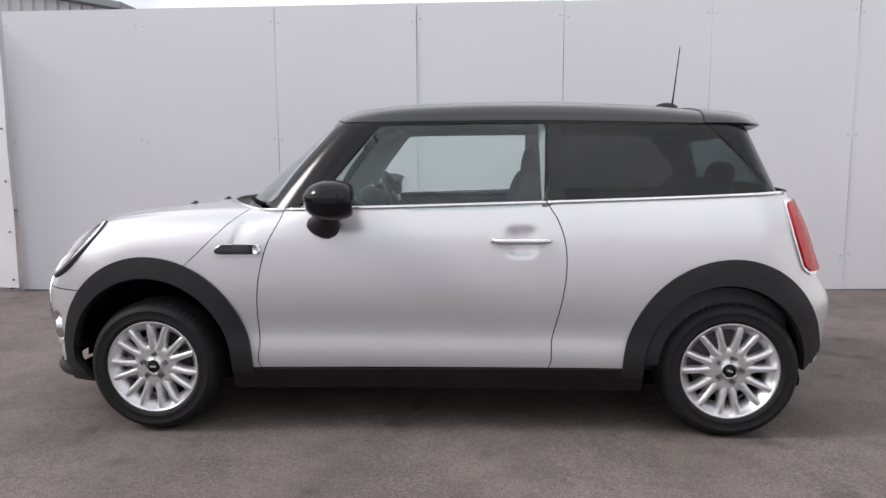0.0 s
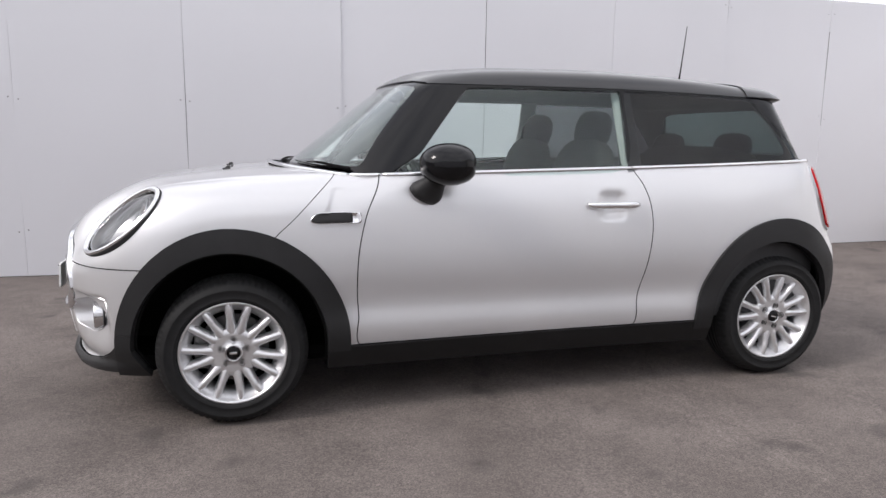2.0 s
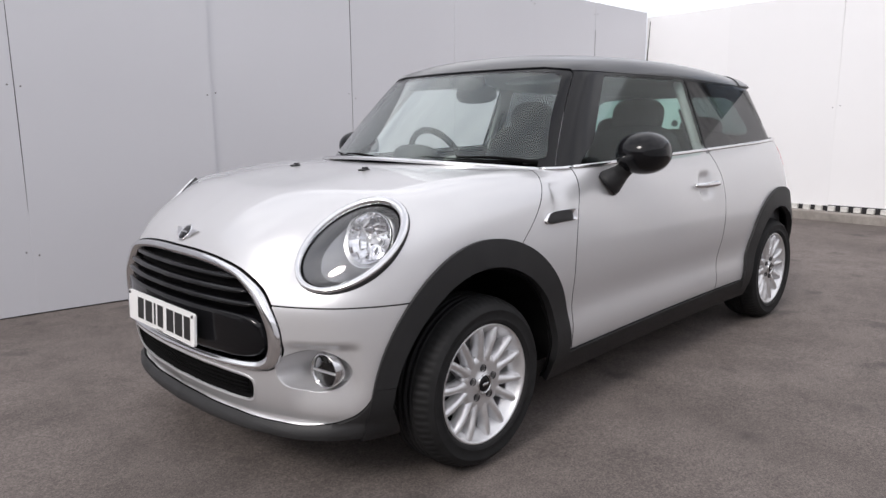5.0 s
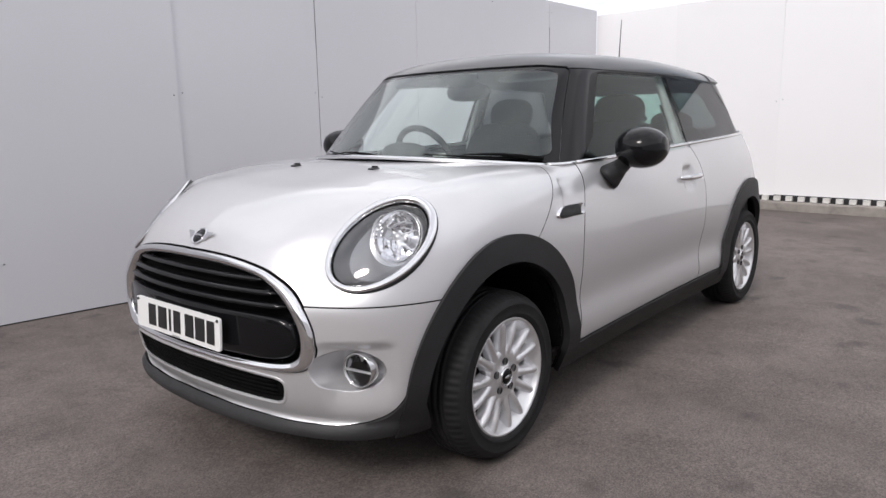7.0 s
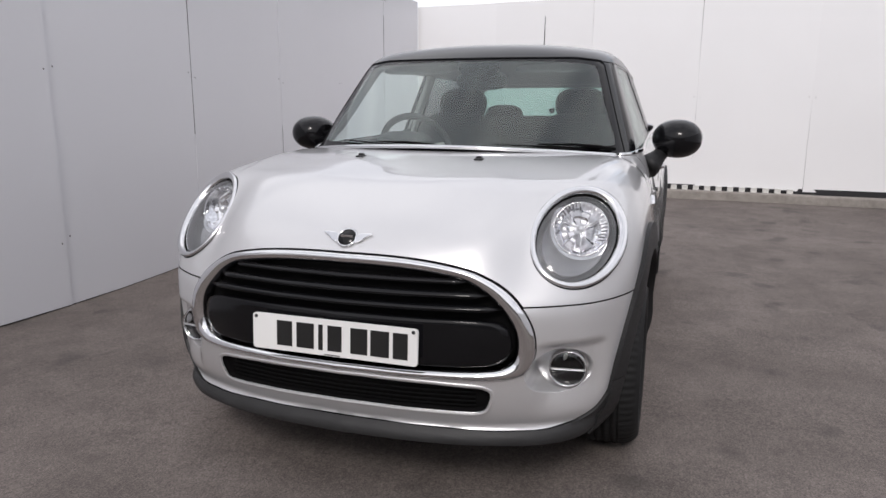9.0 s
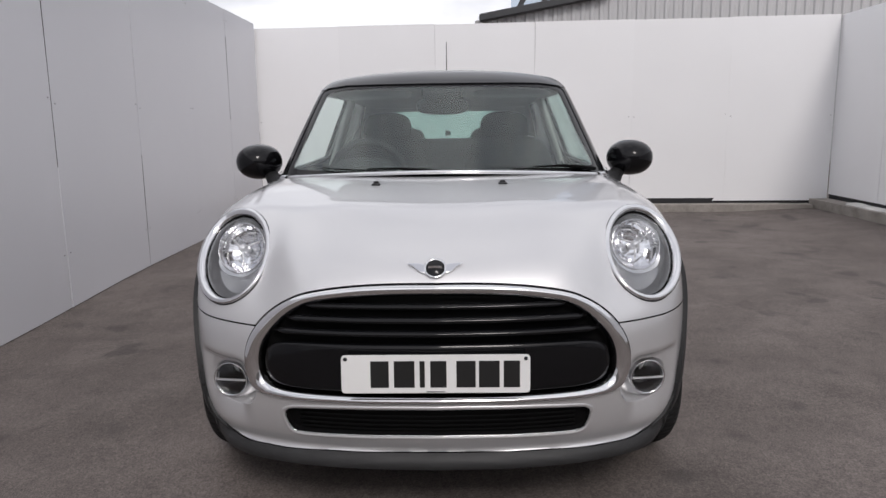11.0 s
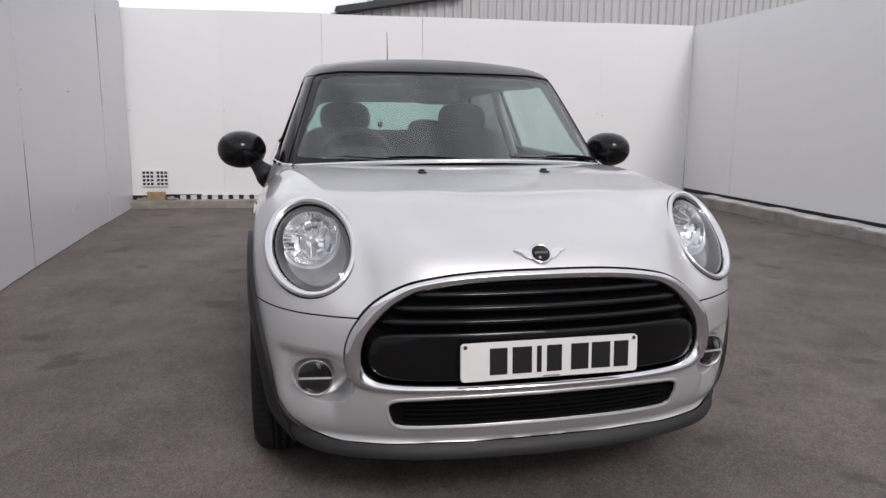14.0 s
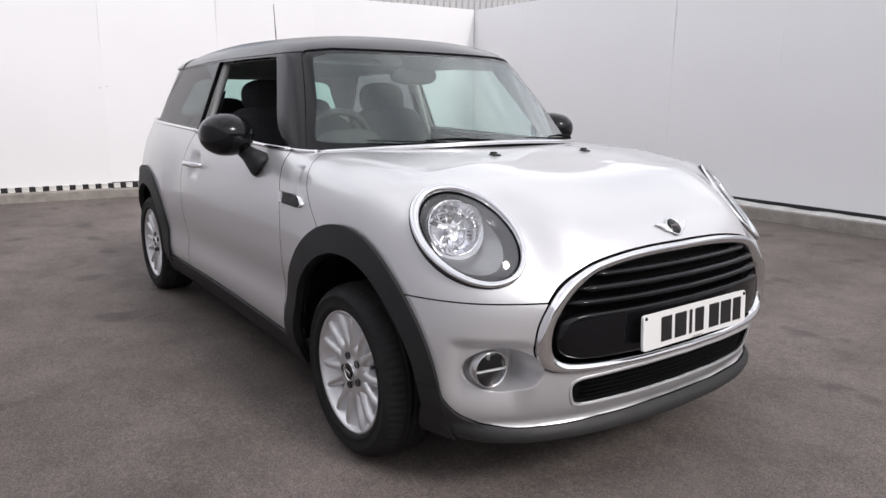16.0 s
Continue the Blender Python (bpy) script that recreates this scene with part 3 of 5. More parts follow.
def lathe(profile, steps=64):
    """Turns (radius, depth) pairs about the y axis; depth runs along y."""
    prof = np.array(profile, float)
    a = np.arange(steps) * 2 * np.pi / steps
    v = np.stack([prof[:, 0, None] * np.cos(a), np.repeat(prof[:, 1, None], steps, 1), prof[:, 0, None] * np.sin(a)], -1).reshape(-1, 3)
    f = [(i * steps + j, i * steps + (j + 1) % steps, (i + 1) * steps + (j + 1) % steps, (i + 1) * steps + j) for i in range(len(prof) - 1) for j in range(steps)]
    return v, f


# ---- the car ----
car = empty("car", "silver three-door hatchback with black roof, parked on asphalt", "car")

DOOR = smooth_loop([(-0.640, 1.02), (-0.665, 0.93), (-0.715, 0.82), (-0.748, 0.68), (-0.757, 0.55), (-0.752, 0.42), (-0.738, 0.285), (-0.5, 0.275), (0.2, 0.282), (0.466, 0.290), (0.502, 0.44), (0.541, 0.60), (0.558, 0.73), (0.552, 0.84), (0.524, 0.93), (0.484, 1.0), (0.473, 1.08), (-0.1, 1.08), (-0.6, 1.08)])
BELT = curve((-1.1, 0.945), (-0.84, 0.966), (-0.62, 0.975), (0.0, 0.992), (0.5, 1.006), (1.45, 1.040), (1.7, 1.05))
SEAM_Z = 0.621


def even(half):
    """A closed outline from its right half, listed from the top middle to the bottom middle."""
    return smooth_loop(list(half) + [(-w, z) for w, z in reversed(half[1:-1])])


GRILLE = even([(0.0, 0.742), (0.20, 0.738), (0.345, 0.720), (0.420, 0.694), (0.485, 0.650), (0.530, 0.596), (0.552, 0.536), (0.549, 0.472), (0.520, 0.433), (0.448, 0.420), (0.25, 0.419), (0.0, 0.420)])
GRILLE_IN = even([(0.0, 0.719), (0.195, 0.715), (0.330, 0.700), (0.392, 0.680), (0.448, 0.640), (0.490, 0.588), (0.509, 0.538), (0.508, 0.486), (0.485, 0.455), (0.424, 0.442), (0.24, 0.439), (0.0, 0.440)])
INTAKE = even([(0.0, 0.398), (0.22, 0.396), (0.378, 0.390), (0.424, 0.384), (0.440, 0.368), (0.432, 0.332), (0.416, 0.313), (0.374, 0.307), (0.2, 0.309), (0.0, 0.311)])
# headlamps: the lens and its ring are flat ellipses in one tilted plane
LAMP_WAY, LAMP_LONG, LAMP_ACROSS = np.array([-0.635, -0.390, 0.667]), np.array([0.772, -0.289, 0.566]), np.array([-0.028, 0.874, 0.484])
LENS_AT, RING_AT = np.array([-1.6437, -0.6326, 0.7906]), np.array([-1.6323, -0.6320, 0.7832])


def lamp_line(k, h, shrink=1.0):
    """A closed line round the left headlamp: k = 0 is the lens's edge, 1 the ring's; h is its height over their plane."""
    th = np.linspace(0, 2 * np.pi, 96, endpoint=False)[:, None]
    mid = LENS_AT + (RING_AT - LENS_AT) * k
    mid = mid - LAMP_WAY * ((mid - LENS_AT) @ LAMP_WAY)
    long, across = 0.1704 + (0.1930 - 0.1704) * k, 0.1115 + (0.1350 - 0.1115) * k
    return mid + shrink * (long * np.cos(th) * LAMP_LONG + across * np.sin(th) * LAMP_ACROSS) + LAMP_WAY * h


LAMP_HOLE = lamp_line(0.45, 0.0)[:, 1:] * np.array([-1.0, 1.0])


def lamp_test(v, grow=0.0):
    """Headlamp opening, seen along the car's nose."""
    d = outline(np.abs(v[:, 1]), v[:, 2], LAMP_HOLE) - grow
    return np.where(v[:, 0] > -1.2, 1.0, d)


GAP = 0.0022
wing_seam = curve((0.70, -1.105), (0.74, -1.07), (0.80, -1.005), (0.86, -0.945), (0.92, -0.885), (0.965, -0.835), (1.1, -0.7))

in_arches = lambda r: (lambda v: np.maximum(-arch(v, HUB_F, r), -arch(v, HUB_R, r)))  # noqa: E731
below_belt = lambda v: v[:, 2] - BELT(v[:, 0])  # noqa: E731
above_sill = lambda v: np.where((v[:, 0] > -1.0) & (v[:, 0] < 1.0), 0.3035 + 0.0115 * v[:, 0] - v[:, 2], -1.0)  # noqa: E731
splitter_top = curve((0.0, 0.254), (0.35, 0.250), (0.5, 0.247), (0.61, 0.251), (0.665, 0.265), (0.73, 0.320), (0.765, 0.395))
above_splitter = lambda v: np.where(v[:, 0] < -1.0, splitter_top(np.abs(v[:, 1])) - v[:, 2], -1.0)  # noqa: E731
door_test = lambda v: outline(v[:, 0], v[:, 2], DOOR)  # noqa: E731
bonnet_test = lambda v: np.maximum(v[:, 0] - wing_seam(v[:, 2]), SEAM_Z - v[:, 2])  # noqa: E731
front_loop = lambda loop: (lambda v: np.where(v[:, 0] < -1.3, outline(v[:, 1], v[:, 2], loop), 1.0))  # noqa: E731
cowl_gap = lambda w: 0.02 + 0.078 * np.clip(1 - (np.abs(w) / 0.69) ** 2.5, 0, 1)  # noqa: E731
cowl_test = lambda v: upper(v[:, 0] + cowl_gap(v[:, 1]), v[:, 1], np.full(len(v), 1.0))  # noqa: E731


def minus(test, gap=GAP):
    return lambda v: gap - test(v)


def within(test, gap=GAP):
    return lambda v: test(v) + gap


base = LOWER.cut(in_arches(ARCH_OUT - 0.012))
no_cowl = minus(cowl_test, 0.0)
bonnet = base.cut(within(bonnet_test), no_cowl, minus(front_loop(GRILLE), 0.007), minus(lamp_test, 0.0)).both()
bonnet.make("bonnet", SILVER, car, 0.010)
POCKET = smooth_loop([(0.614 + 0.086 * math.cos(a), 0.424 + 0.066 * math.sin(a)) for a in np.linspace(0, 2 * math.pi, 16, endpoint=False)], 4)
pocket_test = lambda v: np.where(v[:, 0] < -1.3, -outline(np.abs(v[:, 1]), v[:, 2], POCKET), -1.0)  # noqa: E731
bumper_zone = base.cut(lambda v: v[:, 2] - SEAM_Z + GAP, lambda v: v[:, 0] + 1.0, lambda v: above_splitter(v) + GAP, minus(front_loop(GRILLE), 0.005), minus(front_loop(INTAKE), 0.0), pocket_test)
FOG = (0.634, 0.424)

bumper_zone.both().make("front_bumper", SILVER, car, 0.012)
splitter = LOWER.cut(in_arches(ARCH_IN), lambda v: -above_splitter(v) + GAP, lambda v: v[:, 0] + 1.05, lambda v: 0.215 - 0.01 * np.clip((np.abs(v[:, 1]) - 0.45) / 0.3, 0, 1) - v[:, 2]).both()
splitter.make("front_splitter", PLASTIC_GREY, car, 0.024, 0.007, "textured dark grey plastic lip")
for flip in (False, True):
    wing = base.cut(minus(bonnet_test), minus(door_test), lambda v: v[:, 0] + 0.5, lambda v: -1.2 - v[:, 0], above_sill, lambda v: below_belt(v) - 0.012, lambda v: wing_seam(v[:, 2]) - v[:, 0] + GAP, no_cowl)
    wing.make("wing", SILVER, car, 0.008, flip=flip)
    door = base.cut(within(door_test), below_belt, above_sill)
    door_ob = door.make("door", SILVER, car, 0.010, flip=flip)
    rear_quarter = base.cut(minus(door_test), lambda v: 0.3 - v[:, 0], above_sill, below_belt, lambda v: np.where(v[:, 0] > 1.3, 0.31 - v[:, 2], -1.0))
    rear_quarter.make("rear_quarter", SILVER, car, 0.008, flip=flip)
    sill = LOWER.cut(in_arches(ARCH_IN), lambda v: np.abs(v[:, 0]) - 1.05, lambda v: v[:, 2] - 0.2995 - 0.0115 * v[:, 0], lambda v: 0.206 + 0.0095 * v[:, 0] - v[:, 2])
    sill.make("sill", PLASTIC_SHADED, car, 0.02, 0.010, "textured black plastic sill", flip=flip)
    for hub, name in ((HUB_F, "front_arch_trim"), (HUB_R, "rear_arch_trim")):
        ring = LOWER.cut(lambda v: arch(v, hub, ARCH_OUT), lambda v: -arch(v, hub, ARCH_IN), lambda v: np.abs(v[:, 0] - hub) - 0.6, lambda v: np.where(v[:, 0] > 1.25, 0.295 + 0.9 * np.clip(v[:, 0] - 1.535, 0, 1), np.where(v[:, 0] < -1.4, 0.20, 0.275)) - v[:, 2], lambda v: np.abs(v[:, 1]) * -1 + 0.5)
        if hub == HUB_F:  # the foot of the front trim is a piece of its own
            foot = lambda v: np.where(v[:, 0] < hub, 0.372 - v[:, 2], -1.0)  # noqa: E731
            ring.cut(lambda v: -foot(v) + 0.001).make("arch_trim_foot", PLASTIC, car, 0.03, 0.013, "textured black plastic arch trim", flip=flip)
            ring = ring.cut(lambda v: foot(v) + 0.001)
        ring.make(name, PLASTIC, car, 0.03, 0.014, "textured black plastic arch trim", flip=flip)
# added skin under the body, coloured black as the shade inside its openings
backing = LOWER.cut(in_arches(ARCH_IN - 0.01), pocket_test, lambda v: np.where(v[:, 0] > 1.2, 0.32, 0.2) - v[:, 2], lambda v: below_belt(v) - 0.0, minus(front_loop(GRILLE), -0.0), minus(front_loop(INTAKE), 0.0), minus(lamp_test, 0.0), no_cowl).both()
backing.make("inner_shell", MATT_BLACK, car, 0.006, -0.013, "black inner skin standing in for the shaded depth behind the panels")

# roof, pillars and glass
DOOR_GLASS = smooth_loop([(-0.585, 0.955), (-0.47, 1.07), (-0.36, 1.205), (-0.262, 1.322), (-0.225, 1.338), (0.0, 1.342), (0.42, 1.343), (0.472, 1.341), (0.475, 1.25), (0.466, 1.0), (0.46, 0.95), (0.0, 0.95)], 6)
QUARTER_GLASS = smooth_loop([(0.486, 0.95), (0.488, 1.10), (0.492, 1.337), (0.54, 1.342), (1.08, 1.333), (1.175, 1.328), (1.215, 1.29), (1.425, 1.06), (1.44, 1.0), (1.35, 0.97), (0.9, 0.95)], 6)
ROOF_EDGE = curve((-0.9, 1.345), (-0.42, 1.352), (-0.2, 1.352), (0.5, 1.352), (1.1, 1.337), (1.6, 1.315))
side_of = lambda loop: (lambda v: np.where(np.abs(v[:, 1]) > 0.42, outline(v[:, 0], v[:, 2], loop), 0.3))  # noqa: E731
SCREEN_HALF = [(0.715, 0.93), (0.693, 0.972), (0.566, 1.340), (0.545, 1.358), (0.44, 1.370)]
SCREEN = SCREEN_HALF + [(-w, z) for w, z in reversed(SCREEN_HALF)]
REAR_SCREEN = [(0.54, 1.08), (0.50, 1.20), (0.44, 1.285), (0.2, 1.30), (-0.2, 1.30), (-0.44, 1.285), (-0.50, 1.20), (-0.54, 1.08), (-0.3, 1.07), (0.3, 1.07)]
screen_test = lambda v: np.where(v[:, 0] < -0.2, outline(v[:, 1], v[:, 2], SCREEN), 0.3)  # noqa: E731
rear_test = lambda v: np.where(v[:, 0] > 1.1, outline(v[:, 1], v[:, 2], smooth_loop(REAR_SCREEN)), 0.3)  # noqa: E731
roof_test = lambda v: ROOF_EDGE(v[:, 0]) - v[:, 2]  # noqa: E731
above_belt = lambda v: BELT(v[:, 0]) - 0.02 - v[:, 2]  # noqa: E731
above_cowl = lambda v: 0.955 - v[:, 2]  # noqa: E731

roof_skin = UPPER.cut(roof_test, minus(screen_test, 0.0)).both()
roof_skin.make("roof", ROOF_BLACK, car, 0.012, 0.003, "gloss black painted roof")
roof_skin.make("headlining", TRIM_GREY, car, 0.006, -0.016, "pale grey headlining")
tail = roof_skin.cut(lambda v: 1.16 - v[:, 0])
tail.v = tail.v + np.array([1.0, 0, 0.03]) * (0.055 * np.clip((tail.v[:, :1] - 1.16) / 0.2, 0, 1) ** 1.2)
tail_n = normals_of(upper, tail.v)
link_mesh("roof_spoiler", *shell(tail.v, tail.f, tail_n, 0.022, 0.009), ROOF_BLACK, car, "black roof spoiler", smooth=True)
frame_cut = UPPER.cut(minus(roof_test, 0.0), above_cowl, minus(screen_test, 0.0), minus(side_of(DOOR_GLASS), 0.0), minus(side_of(QUARTER_GLASS), 0.0), minus(rear_test, 0.0), lambda v: np.where(v[:, 0] > 1.3, BELT(v[:, 0]) - 0.06 - v[:, 2], -1))
for flip in (False, True):
    for name, test in (("front_pillar", lambda v: v[:, 0] - 0.2), ("rear_pillar", lambda v: 0.2 - v[:, 0])):
        piece = frame_cut.cut(test)
        piece.make(name, GLOSS_BLACK, car, 0.020, 0.0, "gloss black window pillar", flip=flip)
        piece.make("inner_" + name, TRIM_GREY, car, 0.004, -0.022, "pale grey inner pillar trim", flip=flip)
CLEAR_HALF = [(0.0, 1.360), (0.25, 1.359), (0.45, 1.352), (0.520, 1.338), (0.545, 1.310), (0.600, 1.150), (0.650, 1.030), (0.645, 1.008), (0.56, 1.003), (0.3, 1.003), (0.0, 1.003)]
SCREEN_CLEAR = even(CLEAR_HALF)
clear_test = lambda v: outline(v[:, 1], v[:, 2], SCREEN_CLEAR)  # noqa: E731
windscreen = UPPER.cut(within(screen_test, 0.0), within(clear_test, 0.0)).both()
UPPER.cut(within(screen_test, 0.001), minus(clear_test, 0.0), above_cowl).both().make("screen_border", GLOSS_BLACK, car, 0.004, -0.003, "black printed windscreen border")
windscreen.make("windscreen", GLASS, car, 0.004, -0.003, "clear green-tinted windscreen").visible_shadow = False
UPPER.cut(within(rear_test, 0.0)).both().make("rear_screen", REAR_GLASS, car, 0.004, -0.003).visible_shadow = False
for flip in (False, True):
    if not flip:  # the driver's window is wound down
        UPPER.cut(within(side_of(DOOR_GLASS), 0.001), above_belt).make("door_window", SIDE_GLASS, car, 0.004, -0.003).visible_shadow = False
    UPPER.cut(within(side_of(QUARTER_GLASS), 0.001), above_belt).make("quarter_window", PRIVACY, car, 0.004, -0.001, "dark privacy glass", flip=flip).visible_shadow = False


# ---- wheels ----
def make_wheel(x, y):
    """Outer face towards -y."""
    wheel = empty("wheel", at=(x, y, WHEEL_F[1]))
    wheel.parent = car
    rim_r = 0.203
    # tyre: sidewall ridges, shoulder blocks, and grooves round the tread
    prof = [(0.199, 0.004, 0), (0.2035, -0.006, 0), (0.209, -0.013, 0), (0.214, -0.0165, 0), (0.217, -0.0165, 0), (0.219, -0.0185, 0), (0.223, -0.0190, 0), (0.226, -0.0175, 0), (0.240, -0.0195, 0), (0.254, -0.0200, 0), (0.257, -0.0215, 0), (0.261, -0.0210, 0), (0.264, -0.0185, 0), (0.274, -0.0145, 0)]
    prof += [(0.281, -0.0095, 0.2), (0.2885, -0.001, 1), (0.2955, 0.011, 1), (0.2995, 0.024, 1), (0.3005, 0.030, 0.6), (0.3008, 0.034, 0)]
    for k in range(4):
        y = 0.036 + 0.026 * k
        prof += [(0.3015, y, 0), (0.295, y + 0.001, 0), (0.295, y + 0.007, 0), (0.3022, y + 0.008, 0), (0.3028, y + 0.017, 0.35)]
    prof += [(0.3008, 0.142, 0), (0.3005, 0.146, 0.6), (0.2990, 0.152, 1), (0.293, 0.166, 1), (0.282, 0.178, 0.3), (0.25, 0.19, 0), (rim_r, 0.18, 0)]
    prof = [(r if r < 0.2036 else 0.2035 + (r - 0.2035) * (TYRE - 0.2035) / 0.0993, d + 0.10 * max(0.0, r - 0.262) * (d < 0.05), n) for r, d, n in prof]
    turns = 288
    notch = np.array([1.0 if k % 4 == 0 else 0.0 for k in range(turns)])
    a = np.arange(turns) * 2 * np.pi / turns
    p = np.array(prof)
    r = p[:, :1] - 0.0055 * p[:, 2:] * notch
    v = np.stack([r * np.cos(a), np.repeat(p[:, 1:2], turns, 1), r * np.sin(a)], -1).reshape(-1, 3)
    f = [(i * turns + k, i * turns + (k + 1) % turns, (i + 1) * turns + (k + 1) % turns, (i + 1) * turns + k) for i in range(len(prof) - 1) for k in range(turns)]
    link_mesh("tyre", v, f, RUBBER, wheel, "black road tyre with grooved tread", smooth=True)
    v, f = lathe([(0.199, 0.17), (0.182, 0.16), (0.162, 0.075), (0.1615, 0.046), (0.166, 0.034), (0.182, 0.014), (0.190, 0.005), (0.1935, -0.003), (0.197, -0.0085), (0.2015, -0.010), (0.2055, -0.007), (0.2065, 0.0), (0.2065, 0.01)], 96)
    link_mesh("rim", v, f, ALLOY, wheel, "bright silver alloy rim", smooth=True)
    # brake disc behind the spokes
    v, f = lathe([(0.0, 0.085), (0.135, 0.085), (0.135, 0.10), (0.0, 0.10)], 48)
    link_mesh("brake_disc", v, f, ALLOY_DARK, wheel)
    v, f = lathe([(0.0, 0.12), (0.17, 0.12)], 48)
    link_mesh("wheel_back", v, f, MATT_BLACK, wheel)
    bm = bmesh.new()
    box(bm, (-0.150, 0.055, -0.075), (-0.085, 0.115, 0.075), 0.018, 2)
    part("brake_caliper", bm, ALLOY_DARK, wheel, "grey brake caliper")
    # hub plate
    v, f = lathe([(0.0, 0.002), (0.032, 0.002), (0.034, 0.008), (0.056, 0.010), (0.074, 0.008), (0.082, 0.009), (0.092, 0.013), (0.098, 0.020), (0.099, 0.045), (0.0, 0.05)], 48)
    link_mesh("hub", v, f, ALLOY, wheel, smooth=True)
    v, f = lathe([(0.0, -0.004), (0.022, -0.003), (0.027, 0.0), (0.028, 0.006)], 32)
    link_mesh("centre_cap", v, f, GLOSS_BLACK, wheel, "black centre cap", smooth=True)
    v, f = lathe([(0.029, 0.003), (0.029, -0.003), (0.0325, -0.003), (0.0325, 0.003)], 32)
    link_mesh("cap_ring", v, f, CHROME, wheel, smooth=True)
    bm = bmesh.new()
    box(bm, (-0.014, -0.006, -0.004), (0.014, -0.002, 0.004), 0.001)
    part("cap_badge", bm, CHROME, wheel)
    for k in range(14):  # seven pairs, closing towards the hub
        pair, hand = k // 2, (-1 if k % 2 else 1)
        a = 2 * math.pi * (pair + 0.5) / 7 + 0.1
        r = np.linspace(0.066, 0.197, 16)
        wide = np.interp(r, [0.066, 0.085, 0.098, 0.112, 0.130, 0.160, 0.182, 0.192, 0.197], [0.0240, 0.0235, 0.0212, 0.0186, 0.0176, 0.0182, 0.0168, 0.0125, 0.0060])
        depth = np.interp(r, [0.066, 0.078, 0.10, 0.15, 0.18, 0.197], [0.011, 0.006, 0.003, -0.004, -0.003, 0.002])
        sec = 9
        verts, faces = [], []
        for ri, wi, di in zip(r, wide, depth):
            for j in range(sec):
                c = -1 + 2 * j / (sec - 1)
                out = hand * (0.0125 + 0.212 * (ri - 0.066))
                verts.append((ri, di + 0.015 * c * c + (0.026 if abs(c) == 1 else 0), out + wi * c))
        for i in range(len(r) - 1):
            for j in range(sec - 1):
                faces.append((i * sec + j, i * sec + j + 1, (i + 1) * sec + j + 1, (i + 1) * sec + j))
        v = np.array(verts)
        ca, sa = math.cos(a), math.sin(a)
        v = np.stack([v[:, 0] * ca - v[:, 2] * sa, v[:, 1], v[:, 0] * sa + v[:, 2] * ca], -1)
        link_mesh("spoke", v, faces, ALLOY, wheel, smooth=True)
    for k in range(5):
        a = 2 * math.pi * k / 5 + 0.3
        v, f = lathe([(0.0125, 0.004), (0.0125, 0.011), (0.008, 0.012)], 16)
        v = v + np.array([0.052 * math.cos(a), 0, 0.052 * math.sin(a)])
        link_mesh("bolt_well", v, f, DARK_GAP, wheel)
        v, f = lathe([(0.0, 0.0065), (0.0085, 0.0065), (0.0085, 0.012)], 6)
        v = v + np.array([0.052 * math.cos(a), 0, 0.052 * math.sin(a)])
        link_mesh("wheel_bolt", v, f, ALLOY_DARK, wheel)
    return wheel


WHEEL_Y = -0.806
w0 = make_wheel(WHEEL_F[0], WHEEL_Y)
w0["label"] = "multi-spoke silver alloy wheel with black tyre"
for (x, z), y, spin in ((WHEEL_R, WHEEL_Y, 17.0), (WHEEL_F, -WHEEL_Y, 191.0), (WHEEL_R, -WHEEL_Y, 203.0)):
    m = pose(x, y, z, 0, spin if y < 0 else 0, 0) if y < 0 else pose(x, y, z, 0, 0, 180) @ pose(0, 0, 0, 0, spin, 0)
    copy_thing(w0, m)

# wheel wells
for hub in (HUB_F, HUB_R):
    for s in (-1, 1):
        a = np.linspace(-0.02, math.pi + 0.02, 40)
        tuck = 0.15 * np.clip(np.cos(a) * math.copysign(1, hub), 0, 1) ** 3  # follows the rounding of nose and tail
        rim = np.stack([0.385 * np.cos(a), tuck, 0.385 * np.sin(a)], -1)
        v = np.concatenate([rim, rim * np.array([1, 0, 1]) + np.array([0, 0.30, 0])]) + np.array([hub, -0.79, ARCH_Z - 0.01])
        f = [(i, i + 1, i + 41, i + 40) for i in range(39)] + [tuple(range(40, 80))]
        if s > 0:
            v = v * np.array([1, -1, 1])
        link_mesh("wheel_well", v, f, MATT_BLACK, car, "dark wheel housing")


# ---- small parts of the car ----
def inset(loop, d):
    """An outline moved inwards by d."""
    p = np.asarray(loop, float)
    t = np.roll(p, -1, 0) - np.roll(p, 1, 0)
    n = np.stack([-t[:, 1], t[:, 0]], -1) / (np.linalg.norm(t, axis=1, keepdims=True) + 1e-9)
    area = np.sum(p[:, 0] * np.roll(p[:, 1], -1) - np.roll(p[:, 0], -1) * p[:, 1])
    return p + n * d * (1 if area > 0 else -1)


def on_nose(loop, depth=0.0):
    """An outline in the (y, z) plane laid on the nose, depth behind its skin."""
    loop = np.asarray(loop, float)
    p = front_at(loop[:, 0], loop[:, 1])
    return p - normals_of(lower, p) * depth


def rings(lines, closed_tip=False):
    """Faces between closed lines of equal length; returns points and faces."""
    n = len(lines[0])
    v = np.concatenate(lines)
    f = [(k * n + i, k * n + (i + 1) % n, (k + 1) * n + (i + 1) % n, (k + 1) * n + i) for k in range(len(lines) - 1) for i in range(n)]
    if closed_tip:
        f.append(tuple((len(lines) - 1) * n + i for i in range(n)))
    return v, f


def flipped(v):
    return np.asarray(v) * np.array([1, -1, 1])


